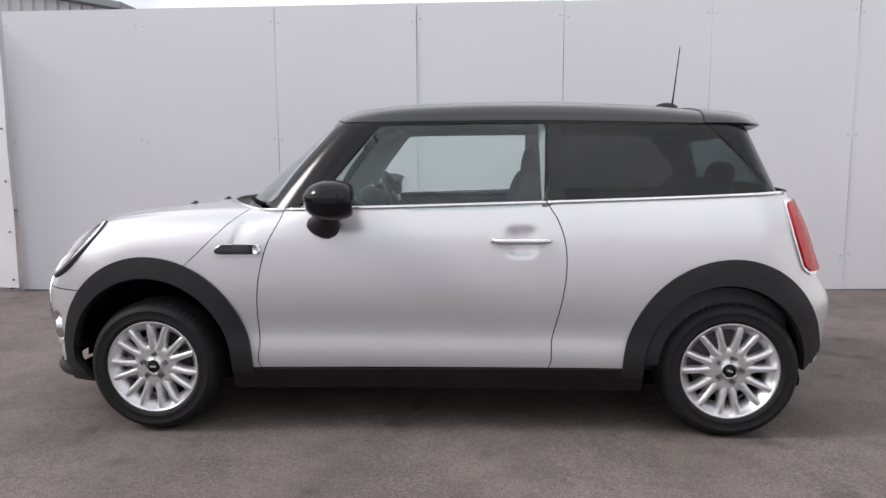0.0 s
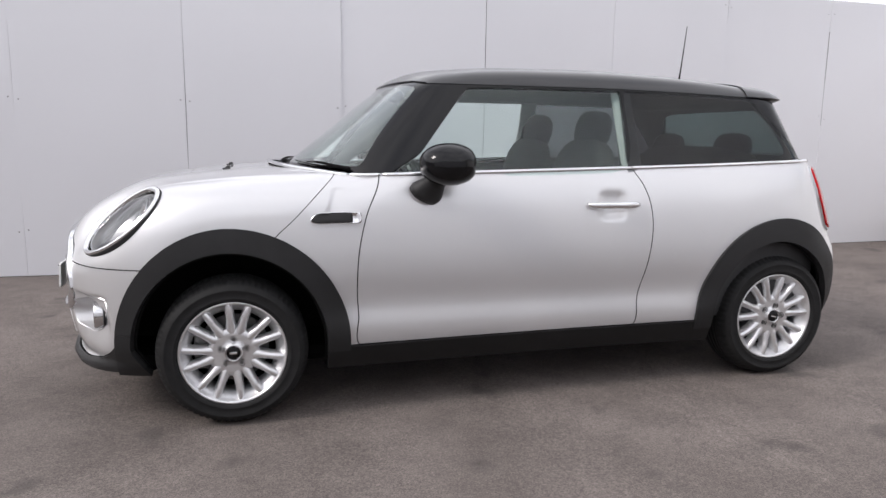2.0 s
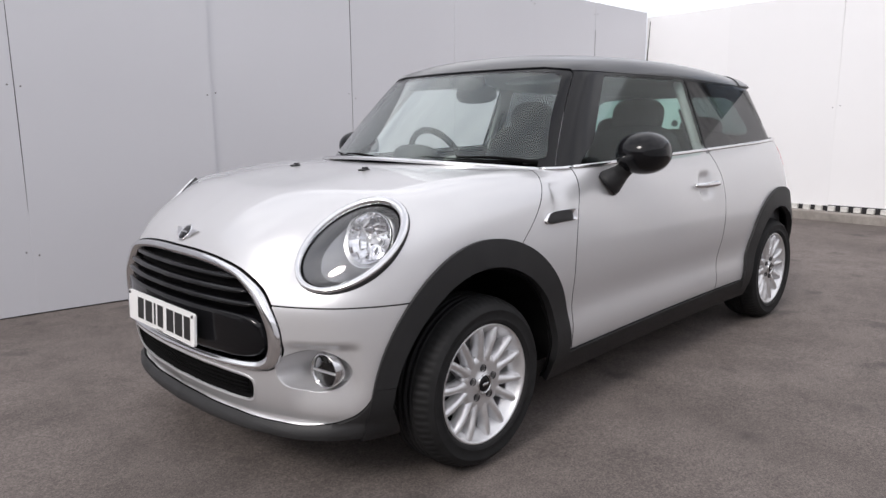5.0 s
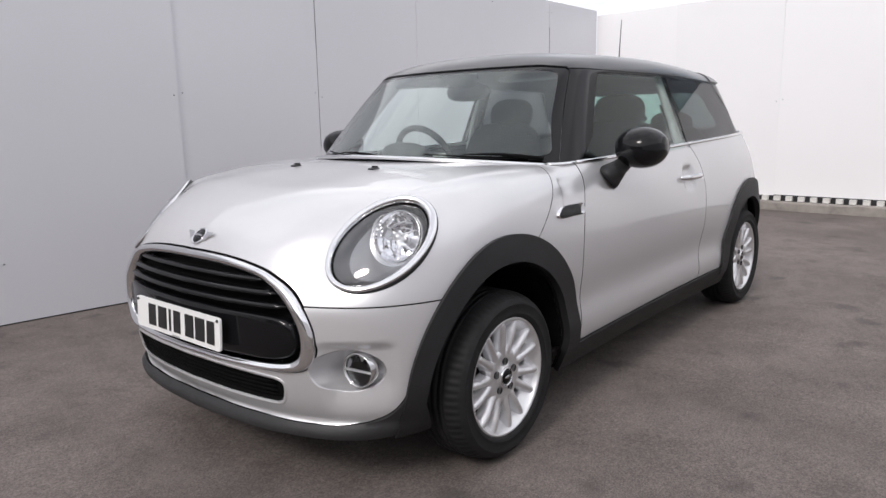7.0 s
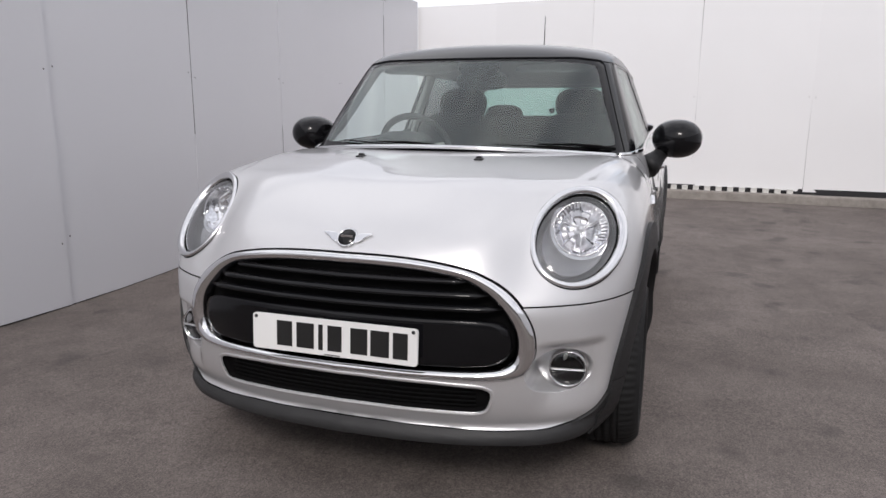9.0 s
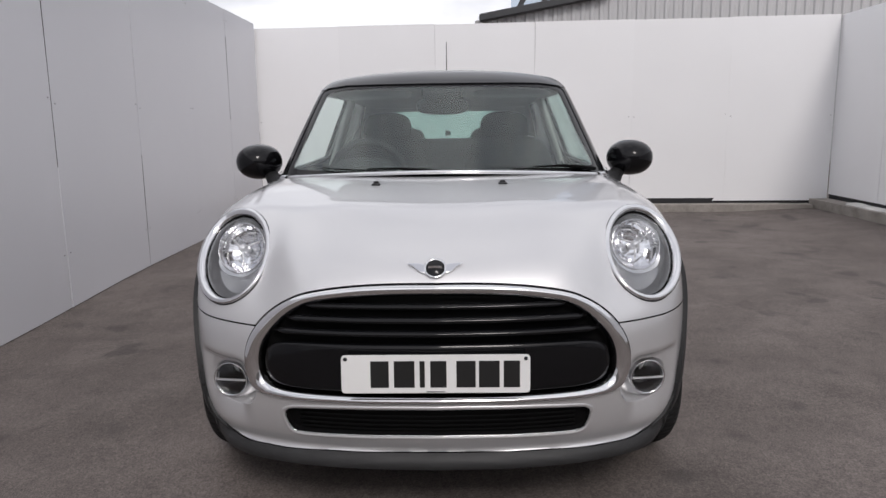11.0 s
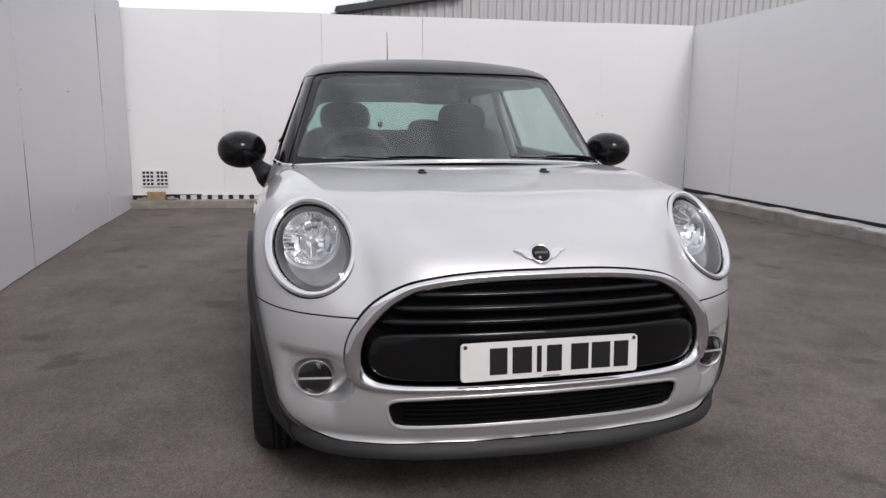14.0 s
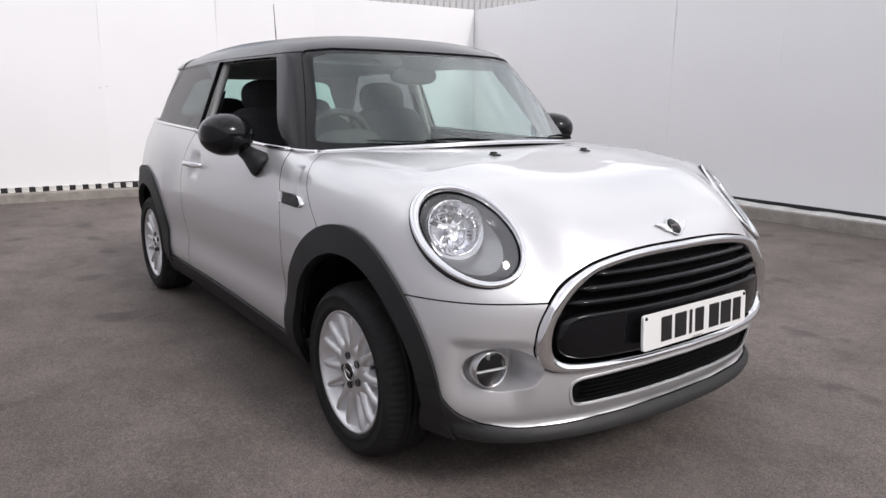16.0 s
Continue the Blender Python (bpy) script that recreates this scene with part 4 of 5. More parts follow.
def place(v, at, ahead, up=(0, 0, 1)):
    """Local points (right, out, up) moved to a spot whose outward way is ahead."""
    a = np.array(ahead, float) / np.linalg.norm(ahead)
    r = np.cross(a, np.array(up, float))
    r /= np.linalg.norm(r)
    u = np.cross(r, a)
    v = np.asarray(v, float)
    return np.asarray(at, float) + v[:, :1] * r + v[:, 1:2] * a + v[:, 2:] * u


# grille
between = lambda a, b, k: a + (b - a) * k  # noqa: E731
ring = [on_nose(between(GRILLE, GRILLE_IN, k), h) for k, h in ((-0.02, 0.012), (-0.02, -0.004), (0.10, -0.011), (0.38, -0.015), (0.65, -0.013), (0.9, -0.006), (1.0, 0.002), (1.05, 0.04))]
grille = link_mesh("grille", *rings(ring), CHROME, car, "chrome-framed black radiator grille", smooth=True)
hole = GRILLE_IN
fill = [on_nose(np.stack([hole[:, 0] * s, 0.565 + (hole[:, 1] - 0.565) * s], -1), 0.042) for s in (1.0, 0.75, 0.5, 0.25, 0.02)]
link_mesh("grille_back", *rings(fill, True), MATT_BLACK, grille, smooth=True)


def grille_span(z):
    y = hole[:, 0][(np.abs(hole[:, 1] - z) < 0.008) & (hole[:, 0] > 0)]
    return float(y.max()) if len(y) else 0.3


for z, r in ((0.692, 0.011), (0.655, 0.0125), (0.617, 0.0125)):
    half = grille_span(z) - 0.006
    ys = np.linspace(-half, half, 49)
    line = on_nose(np.stack([ys, np.full(49, z)], -1), 0.016)
    ends = np.clip((1 - np.abs(ys) / half) * 14, 0.25, 1)
    link_mesh("grille_slat", *tube(line, r * ends, sides=10, flat=(1.5, 0.85)), GLOSS_BLACK, grille, "gloss black grille slat", smooth=True)
# the broad bar behind the plate
low = even([(0.0, 0.588), (0.25, 0.587), (0.42, 0.584), (0.482, 0.566), (0.498, 0.530), (0.496, 0.492), (0.468, 0.461), (0.40, 0.450), (0.22, 0.447), (0.0, 0.448)])
mid = np.array([0.0, 0.53])
panel_lines = [on_nose(mid + (low - mid) * s, h) for s, h in ((1.0, 0.04), (1.0, 0.014), (0.985, 0.004), (0.94, 0.0), (0.7, 0.001), (0.4, 0.001), (0.02, 0.001))]
link_mesh("grille_panel", *rings(panel_lines, True), GLOSS_BLACK, grille, "gloss black lower grille panel", smooth=True)

# number plate with plain bars
plate_at, tilt = (-1.967, 0.0, 0.514), 0.06
bm = bmesh.new()
corner = [(sx * 0.247 + 0.010 * math.cos(q), sz * 0.0425 + 0.010 * math.sin(q)) for sx, sz, q0 in ((1, 1, 0), (-1, 1, 90), (-1, -1, 180), (1, -1, 270)) for q in np.radians(np.linspace(q0, q0 + 90, 6))]
back, edge_row, front = ([bm.verts.new((k * px, d, k * pz)) for px, pz in corner] for d, k in ((-0.004, 1.0), (0.003, 1.0), (0.004, 0.996)))
for lo_row, hi_row in ((back, edge_row), (edge_row, front)):
    for i in range(len(corner)):
        bm.faces.new((lo_row[i], lo_row[(i + 1) % len(corner)], hi_row[(i + 1) % len(corner)], hi_row[i]))
bm.faces.new(back)
bm.faces.new(front)
plate = part("number_plate", bm, PLATE_WHITE, car, "white front number plate with black bars")
plate.matrix_basis = pose(*plate_at, 0, 0, 90) @ pose(0, 0, 0, math.degrees(tilt), 0, 0)
for px, wide in ((-0.152, 0.050), (-0.085, 0.056), (-0.036, 0.014), (0.008, 0.044), (0.083, 0.052), (0.146, 0.056), (0.207, 0.044)):
    bm = bmesh.new()
    box(bm, (-px - wide / 2, 0.0042, -0.037), (-px + wide / 2, 0.0052, 0.037), 0.0004)
    part("plate_bar", bm, PLATE_BLACK, plate)
for px in (-0.245, 0.245):
    bm = bmesh.new()
    bmesh.ops.create_uvsphere(bm, u_segments=10, v_segments=6, radius=0.0055, matrix=Matrix.Translation((px, 0.004, 0.043)))
    part("plate_screw", bm, DARK_GAP, plate)
bm = bmesh.new()
box(bm, (-0.025, 0.0042, -0.0505), (0.025, 0.0048, -0.0475), 0.0002)
part("plate_bar", bm, LAMP_GREY, plate)

# lower intake
edge = INTAKE
lip = [on_nose(inset(edge, d), h) for d, h in ((-0.012, 0.002), (-0.008, -0.003), (-0.002, -0.002), (0.001, 0.004))]
intake = link_mesh("lower_intake", *rings(lip), SILVER, car, "wide lower air intake with black mesh", smooth=True)
throat = [on_nose(inset(edge, d), h) for d, h in ((0.0008, 0.0035), (0.003, 0.008), (0.004, 0.03))]
link_mesh("intake_throat", *rings(throat), MATT_BLACK, intake, smooth=True)
ihole = inset(edge, 0.004)
fill = [on_nose(np.stack([ihole[:, 0] * s, 0.36 + (ihole[:, 1] - 0.36) * s], -1), 0.020) for s in (1.0, 0.66, 0.33, 0.02)]
link_mesh("intake_back", *rings(fill, True), MATT_BLACK, intake, smooth=True)
for z in (0.322, 0.337, 0.352, 0.367, 0.382):
    half = 0.40
    ys = np.linspace(-half, half, 33)
    link_mesh("intake_slat", *tube(on_nose(np.stack([ys, np.full(33, z)], -1), 0.016), 0.0030, sides=6), MATT_BLACK, intake, smooth=True)


# headlamps
BOWL_AT = (-1.572, -0.632, 0.799)


def make_headlamp(side):
    mirror = flipped if side > 0 else (lambda v: v)
    put = lambda name, vf, mat, parent, label="", smooth=True: link_mesh(name, mirror(vf[0]), vf[1] if side < 0 else [tuple(reversed(q)) for q in vf[1]], mat, parent, label, smooth)  # noqa: E731
    lines = [lamp_line(k, h) for k, h in ((1.0, -0.03), (1.0, 0.004), (0.96, 0.008), (0.72, 0.0105), (0.40, 0.0095), (0.12, 0.005), (0.02, -0.001), (0.0, -0.008), (0.0, -0.03))]
    lamp = put("headlamp", rings(lines), CHROME, car, "round headlamp with satin chrome ring")
    crack = [lamp_line(k, h) for k, h in ((1.0, -0.02), (1.005, 0.0025), (1.05, 0.002), (1.06, -0.02))]
    put("ring_gap", rings(crack), DARK_GAP, lamp)
    gasket = [lamp_line(0.0, h, k) for k, h in ((1.0, -0.008), (0.995, -0.004), (0.978, -0.004), (0.972, -0.02))]
    put("lamp_seal", rings(gasket), MATT_BLACK, lamp)
    lens = [lamp_line(0.0, h - 0.005, k) for k, h in ((0.975, 0.0), (0.93, 0.005), (0.85, 0.010), (0.70, 0.016), (0.5, 0.021), (0.25, 0.024), (0.03, 0.025))]
    ob = put("lamp_lens", rings(lens, True), CLEAR, lamp, "clear lens")
    ob.visible_shadow = False
    axis = np.array([-0.91, -0.20, 0.33])
    axis /= np.linalg.norm(axis)
    at = np.array(BOWL_AT)
    # grey wall behind the glass, then a floor that narrows to the bowl
    rim = lamp_line(0.0, -0.010, 0.97)
    mid = rim.mean(0)
    wall = [rim]
    for s, back in ((0.97, 0.014), (0.92, 0.030), (0.84, 0.044)):
        wall.append(mid + (rim - mid) * s - axis * back)
    put("lamp_bezel", rings(wall), LAMP_GREY, lamp, "charcoal lamp bezel")
    n = len(rim)
    rel = wall[-1] - at
    right = np.cross(axis, np.array([0, 0, 1.0]))
    right /= np.linalg.norm(right)
    over = np.cross(right, axis)
    turn = np.arctan2(rel @ over, rel @ right)
    hoop = lambda r, d: at + np.cos(turn)[:, None] * r * right + np.sin(turn)[:, None] * r * over + axis * d  # noqa: E731
    floor = [wall[-1], wall[-1] * 0.55 + hoop(0.084, 0.0) * 0.45, hoop(0.084, -0.004), hoop(0.082, -0.02)]
    put("lamp_floor", rings(floor), LAMP_FLOOR, lamp, "grey lamp housing")
    # broad silver collar on the bowl's inner and lower side
    a = np.linspace(-2.75, 0.95, 34)
    tall = np.sin(np.linspace(0, np.pi, 34)) ** 0.6
    strip = []
    for r, d in ((0.0815, 0.001), (0.088, 0.004), (0.100, 0.010), (0.110, 0.012), (0.114, 0.006), (0.115, -0.02)):
        rr = 0.0815 + (r - 0.0815) * tall
        strip.append(place(np.stack([rr * np.cos(a), d * tall, rr * np.sin(a)], -1), at, axis))
    m = len(a)
    collar_v = np.concatenate(strip)
    collar_f = [(k * m + i, k * m + i + 1, (k + 1) * m + i + 1, (k + 1) * m + i) for k in range(5) for i in range(m - 1)]
    put("reflector_collar", (collar_v, collar_f), LAMP_SILVER, lamp, "bright silver collar round the reflector")
    # fluted reflector bowl
    rng = random.Random(11)
    n = 44
    bowl = []
    for r, d in ((0.0805, 0.002), (0.0785, -0.002), (0.074, -0.010), (0.061, -0.028), (0.042, -0.042), (0.020, -0.049)):
        a = np.arange(n) * 2 * np.pi / n
        jag = np.repeat([rng.uniform(-0.008, 0.008) if 0.03 < r < 0.07 else 0.0 for _ in range(n // 4)], 4)
        bowl.append(place(np.stack([(r + jag) * np.cos(a), np.full(n, d) + jag, (r + jag) * np.sin(a)], -1), at, axis))
    put("reflector", rings(bowl, True), REFLECTOR, lamp, "fluted mirror reflector", False)
    circle = np.arange(48) * np.pi / 24
    put("reflector_rim", tube(place(np.stack([0.081 * np.cos(circle), np.full(48, 0.002), 0.081 * np.sin(circle)], -1), at, axis), 0.0018, True), SATIN_CHROME, lamp)
    v, f = lathe([(0.0, 0.004), (0.010, 0.002), (0.0135, -0.006), (0.0135, -0.03), (0.010, -0.044)], 20)
    put("bulb_cap", (place(v, at, axis), f), ALLOY, lamp)
    strut = [place(np.array([[c * 0.012, -0.006, e * 0.012], [c * 0.055, -0.026, e * 0.055]]), at, axis) for c, e in ((0.0, -1.0), (0.87, 0.5), (-0.87, 0.5))]
    for line in strut:
        put("bulb_strut", tube(line, 0.003, sides=6, up=(0.3, 1, 0.2)), ALLOY, lamp)


for side in (-1, 1):
    make_headlamp(side)


# fog lamps
def make_fog_lamp(side):
    mirror = flipped if side > 0 else (lambda v: v)
    put = lambda name, vf, mat, parent, label="", smooth=True: link_mesh(name, mirror(vf[0]), vf[1] if side < 0 else [tuple(reversed(q)) for q in vf[1]], mat, parent, label, smooth)  # noqa: E731
    # painted pocket: a rounded lip, a wall going straight back, a flat floor
    loop = POCKET * np.array([-1.0, 1.0])
    mid = loop.mean(0)
    rows = [on_nose(mid + (loop - mid) * k, d) for k, d in ((1.012, -0.0006), (0.998, -0.0002), (0.975, 0.003), (0.955, 0.009))]
    lip = rows[-1]
    floor_x = np.maximum(lip[:, 0] + 0.010, -1.748 + 0.30 * np.clip(0.64 + lip[:, 1], 0, 0.2))
    for k, q in ((0.98, 0.35), (0.96, 0.7), (0.94, 0.93), (0.90, 1.0), (0.6, 1.0), (0.3, 1.0), (0.02, 1.0)):
        row = lip.copy()
        row[:, 1:] = mid + (lip[:, 1:] - mid) * k
        row[:, 0] = lip[:, 0] + (floor_x - lip[:, 0]) * q if k > 0.7 else floor_x * (k / 0.9) + floor_x.mean() * (1 - k / 0.9)
        rows.append(row)
    pocket = put("fog_pocket", rings(rows, True), SILVER, car, "oval painted bumper pocket")
    axis = np.array([-0.99, -0.14, 0.0])
    at = np.array([-1.757, -FOG[0], FOG[1]])
    v, f = lathe([(0.054, -0.03), (0.054, 0.001), (0.0525, 0.003), (0.050, 0.002), (0.0475, -0.004), (0.047, -0.03)], 48)
    lamp = put("fog_lamp", (place(v, at, axis), f), SATIN_CHROME, pocket, "round fog lamp deep in an oval bumper pocket")
    v, f = lathe([(0.0, -0.036), (0.02, -0.034), (0.036, -0.026), (0.047, -0.010)], 32)
    put("reflector", (place(v, at, axis), f), REFLECTOR, lamp)
    bar = place(np.stack([np.linspace(-0.046, 0.046, 12), -0.004 + 0 * np.arange(12), np.full(12, -0.003)], -1), at, axis)
    put("fog_bar", tube(bar, 0.003, flat=(2.2, 1.0)), ALLOY, lamp)
    fan = np.array([(0.0455 * math.cos(q), -0.009, 0.0455 * math.sin(q) - 0.003) for q in np.linspace(math.pi + 0.05, 2 * math.pi - 0.05, 20)])
    v, f = rings([place(fan, at, axis), place(fan * np.array([0.95, 1, 0.95]) + np.array([0, 0.003, 0]), at, axis)], True)
    put("fog_shade", (v, f), GLOSS_BLACK, lamp, "dark lower shield")
    v, f = lathe([(0.0, 0.004), (0.02, 0.0035), (0.036, 0.001), (0.0478, -0.004)], 32)
    put("fog_lens", (place(v, at, axis), f), CLEAR, lamp).visible_shadow = False


for side in (-1, 1):
    make_fog_lamp(side)

# badge on the bonnet: a dark disc with two plain wings
spot = front_at(0.0, 0.783)[0]
out = normals_of(lower, spot[None])[0]
v, f = lathe([(0.030, 0.0), (0.033, 0.004), (0.030, 0.007), (0.027, 0.005)], 36)
badge = link_mesh("bonnet_badge", place(v, spot, out), f, CHROME, car, "chrome winged round badge", smooth=True)
v, f = lathe([(0.0, 0.007), (0.026, 0.0055), (0.028, 0.003)], 36)
link_mesh("badge_disc", place(v, spot, out), f, GLOSS_BLACK, badge, smooth=True)
bm = bmesh.new()
box(bm, (-0.019, 0.0066, -0.005), (0.019, 0.0076, 0.005), 0.001)
bar = part("badge_bar", bm, CHROME, badge)
bar.data.transform(Matrix([[0, out[0], 0, spot[0]], [-1, 0, 0, 0], [0, out[2], 1, spot[2]], [0, 0, 0, 1]]))
for s in (-1, 1):
    pts = smooth_loop([(0.030, 0.012), (0.074, 0.017), (0.071, 0.010), (0.058, 0.002), (0.046, -0.010), (0.028, -0.016)], 4) * np.array([s, 1])
    w3 = np.stack([pts[:, 0], np.full(len(pts), 0.001), pts[:, 1]], -1)
    lines = [place(w3, spot, out), place(w3 + np.array([0, 0.004, 0]), spot, out), place((w3 - w3.mean(0)) * np.array([0.8, 1, 0.8]) + w3.mean(0) + np.array([0, 0.005, 0]), spot, out)]
    link_mesh("badge_wing", *rings(lines, True), CHROME, badge, smooth=False)

# washer jets
for s in (-1, 1):
    p = top_at(-1.262, s * 0.228)[0]
    bm = bmesh.new()
    box(bm, (-0.020, -0.016, -0.004), (0.016, 0.016, 0.012), 0.006, 2)
    for v in bm.verts:
        if v.co.z > 0.004:
            v.co.x = v.co.x * 0.5 + 0.004
            v.co.y *= 0.6
    ob = part("washer_jet", bm, PLASTIC, car, "small black washer jet")
    ob.location = p

# chrome strip at the bonnet's rear edge, running on along the belt
ws = np.linspace(-0.668, 0.668, 61)
edge_z = 1.001 - 0.034 * (ws / 0.668) ** 2
base_line = cast(upper, np.stack([np.full(61, 0.0), ws, edge_z], -1), np.array([-1.0, 0, 0]), 1.4)
crest = base_line + np.stack([0.004 - cowl_gap(ws), 0 * ws, 0 * ws + 0.002], -1)
# dark scuttle between the strip and the foot of the windscreen, with shallow ribs
rows = [crest + np.array([0.006, 0, -0.004])] + [crest * (1 - k) + base_line * k + np.array([0.02 * k, 0, -0.016 - 0.003 * (i % 2)]) for i, k in enumerate((0.12, 0.3, 0.45, 0.6, 0.75, 0.9))] + [base_line + np.array([0.03, 0, -0.004])]
v = np.concatenate(rows)
f = [(k * 61 + i, k * 61 + i + 1, (k + 1) * 61 + i + 1, (k + 1) * 61 + i) for k in range(len(rows) - 1) for i in range(60)]
link_mesh("scuttle_panel", v, f, PLASTIC, car, "black plastic scuttle panel", smooth=True)
link_mesh("bonnet_trim", *tube(crest, 0.0095, flat=(1.2, 0.9), sides=10), CHROME, car, "chrome strip along the bonnet edge", smooth=True)
for s in (-1, 1):
    xs = np.r_[np.linspace(-0.80, -0.648, 9)]
    for name, xs in (("wing_trim", np.linspace(-0.795, -0.648, 10)), ("door_trim", np.linspace(-0.642, 0.475, 40)), ("quarter_trim", np.linspace(0.481, 1.47, 40))):
        z = BELT(xs) - 0.002
        p = side_at(xs, z)
        p[:, 1] -= 0.002
        if name == "wing_trim":  # from the bonnet strip's end round to the belt
            k = np.linspace(0, 1, len(xs))[:, None]
            bend = np.array([-0.722, -0.722, 0.968])
            p = (1 - k) ** 2 * (crest[0] + np.array([0.006, -0.004, 0])) + 2 * k * (1 - k) * bend + k**2 * p[-1]
        v, f = tube(p, 0.0085, flat=(0.9, 1.1))
        link_mesh(name, v if s < 0 else flipped(v), f, CHROME, car, "chrome belt strip", smooth=True)


# wipers
def screen_point(w, z, up=0.012):
    p = cast(upper, np.array([[0.0, w, z]]), np.array([-1.0, 0, 0]), 1.4)
    return (p + normals_of(upper, p) * up)[0]


for root, start, tip in ((-0.645, -0.60, -0.20), (-0.03, 0.02, 0.50)):
    line = np.array([screen_point(w, 0.990 + 0.018 * k, 0.006) for k, w in zip(np.linspace(0, 1, 16), np.linspace(start, tip, 16))])
    wiper = link_mesh("wiper", *tube(line, 0.0055 - 0.003 * np.linspace(0, 1, 16), flat=(1.3, 0.8)), MATT_BLACK, car, "black wiper resting on the windscreen", smooth=True)
    way = [root + (tip - root) * k for k in (0.0, 0.14, 0.36, 0.62)]
    arm = np.array([screen_point(w, z, h) for w, z, h in zip(way, (0.985, 0.990, 1.000, 1.003), (0.012, 0.020, 0.018, 0.012))])
    link_mesh("wiper_arm", *tube(arm, np.array([0.010, 0.0095, 0.0065, 0.0035]), flat=(1.3, 0.8)), MATT_BLACK, wiper, smooth=True)

# door mirrors
for s in (-1, 1):
    side = -1 if s < 0 else 1
    bm = bmesh.new()
    bmesh.ops.create_uvsphere(bm, u_segments=36, v_segments=22, radius=1.0)
    for v in bm.verts:
        x, y, z = v.co
        k = 1 / (abs(x) ** 2.15 + abs(y) ** 2.15 + abs(z) ** 2.15) ** (1 / 2.15)
        x, y, z = x * k, y * k, z * k
        x = min(x, 0.72)
        v.co = (x * 0.118, y * 0.104, z * 0.083)
    house = part("mirror", bm, GLOSS_BLACK, car, "rounded gloss black door mirror", True)
    house.matrix_basis = pose(-0.405, side * 0.888, 1.022, 0, 0, side * -8)
    bm = bmesh.new()
    bmesh.ops.create_circle(bm, cap_ends=True, segments=36, radius=1.0, matrix=pose(0.0850, 0, 0, 0, 90, 0) @ Matrix.Diagonal((0.055, 0.070, 1, 1)))
    part("mirror_glass", bm, CHROME, house)
    seam_line = np.array([[0.030 - 0.0 * a, 0.1010 * math.cos(a), 0.0806 * math.sin(a)] for a in np.linspace(0, 2 * math.pi, 40, endpoint=False)])
    link_mesh("mirror_seam", *tube(seam_line, 0.0016, True, 6, up=(1, 0, 0)), MATT_BLACK, house, smooth=True)
    foot = side_at(-0.466, 0.906)[0]
    way = np.array([-0.412, -0.860, 0.994]) - foot
    stalk = foot + way * np.array([-0.12, 0.02, 0.10, 0.30, 0.42, 0.425, 0.60, 0.85, 1.0])[:, None]
    v, f = tube(stalk, np.array([0.074, 0.074, 0.069, 0.056, 0.049, 0.0475, 0.043, 0.040, 0.042]), sides=24, flat=(0.70, 1.0), up=(1, 0, 0))
    link_mesh("mirror_stalk", v if s < 0 else flipped(v), f, PLASTIC, car, "black conical mirror foot", smooth=True)

# door handles and wing vents
for s in (-1, 1):
    mirror = flipped if s > 0 else (lambda v: v)
    xs = np.linspace(0.242, 0.496, 25)
    p = side_at(xs, np.full(25, 0.846) + 0.003 * (xs - 0.35))
    base_y = p[:, 1].min()
    t = np.linspace(-1, 1, 25)
    p[:, 1] = side_at(0.245, 0.846)[0, 1] - 0.006 - 0.030 * (1 - t**4)
    link_mesh("door_handle", mirror(tube(p, 0.0125 * (1 - 0.45 * t**6), sides=12, flat=(0.75, 1.15))[0]), tube(p, 0.01, sides=12)[1], CHROME, car, "chrome door handle", smooth=True)
    bar_loop = smooth_loop([(-0.938, 0.797), (-0.930, 0.816), (-0.905, 0.829), (-0.84, 0.830), (-0.76, 0.830), (-0.738, 0.824), (-0.738, 0.793), (-0.758, 0.786), (-0.84, 0.787), (-0.915, 0.787)], 6)
    core = np.array([-0.838, 0.808])

    def on_side(loop, lift):
        q = side_at(loop[:, 0], loop[:, 1])
        return q + normals_of(lower, q) * lift

    lines = [on_side(core + (bar_loop - core) * k, h) for k, h in ((1.0, -0.01), (1.0, 0.007), (0.93, 0.013), (0.84, 0.012), (0.80, 0.008))]
    v, f = rings(lines, True)
    vent = link_mesh("side_vent", mirror(v), f, CHROME, car, "chrome-edged side vent", smooth=True)
    slot = smooth_loop([(-0.935, 0.798), (-0.927, 0.814), (-0.904, 0.827), (-0.84, 0.828), (-0.783, 0.827), (-0.774, 0.818), (-0.774, 0.797), (-0.783, 0.789), (-0.84, 0.789), (-0.912, 0.789)], 6)
    mid = slot.mean(0)
    lines = [on_side(mid + (slot - mid) * k, h) for k, h in ((1.0, 0.004), (0.98, 0.013), (0.85, 0.0145), (0.3, 0.0145))]
    v, f = rings(lines, True)
    link_mesh("vent_insert", mirror(v), f, PLASTIC, vent, "black vent insert", smooth=True)

# rear lamps, aerial, rear wiper nub
lamp_shape = [(1.472, 0.995), (1.50, 1.002), (1.80, 1.0), (1.80, 0.705), (1.572, 0.712), (1.540, 0.735), (1.50, 0.86)]
for flip in (False, True):
    red = LOWER.cut(lambda v: outline(v[:, 0], v[:, 2], lamp_shape), lambda v: 0.46 - np.abs(v[:, 1]))
    red.make("rear_lamp", RED_LENS, car, 0.012, 0.014, "red rear lamp", flip=flip)
    grown = np.array(lamp_shape) + np.array([[-0.014, 0.01], [0, 0.012], [0, 0.012], [0, -0.012], [0, -0.012], [-0.012, -0.008], [-0.014, 0]])
    LOWER.cut(lambda v: outline(v[:, 0], v[:, 2], grown), lambda v: 0.44 - np.abs(v[:, 1])).make("rear_lamp_frame", CHROME, car, 0.012, 0.008, "chrome rear lamp frame", flip=flip)
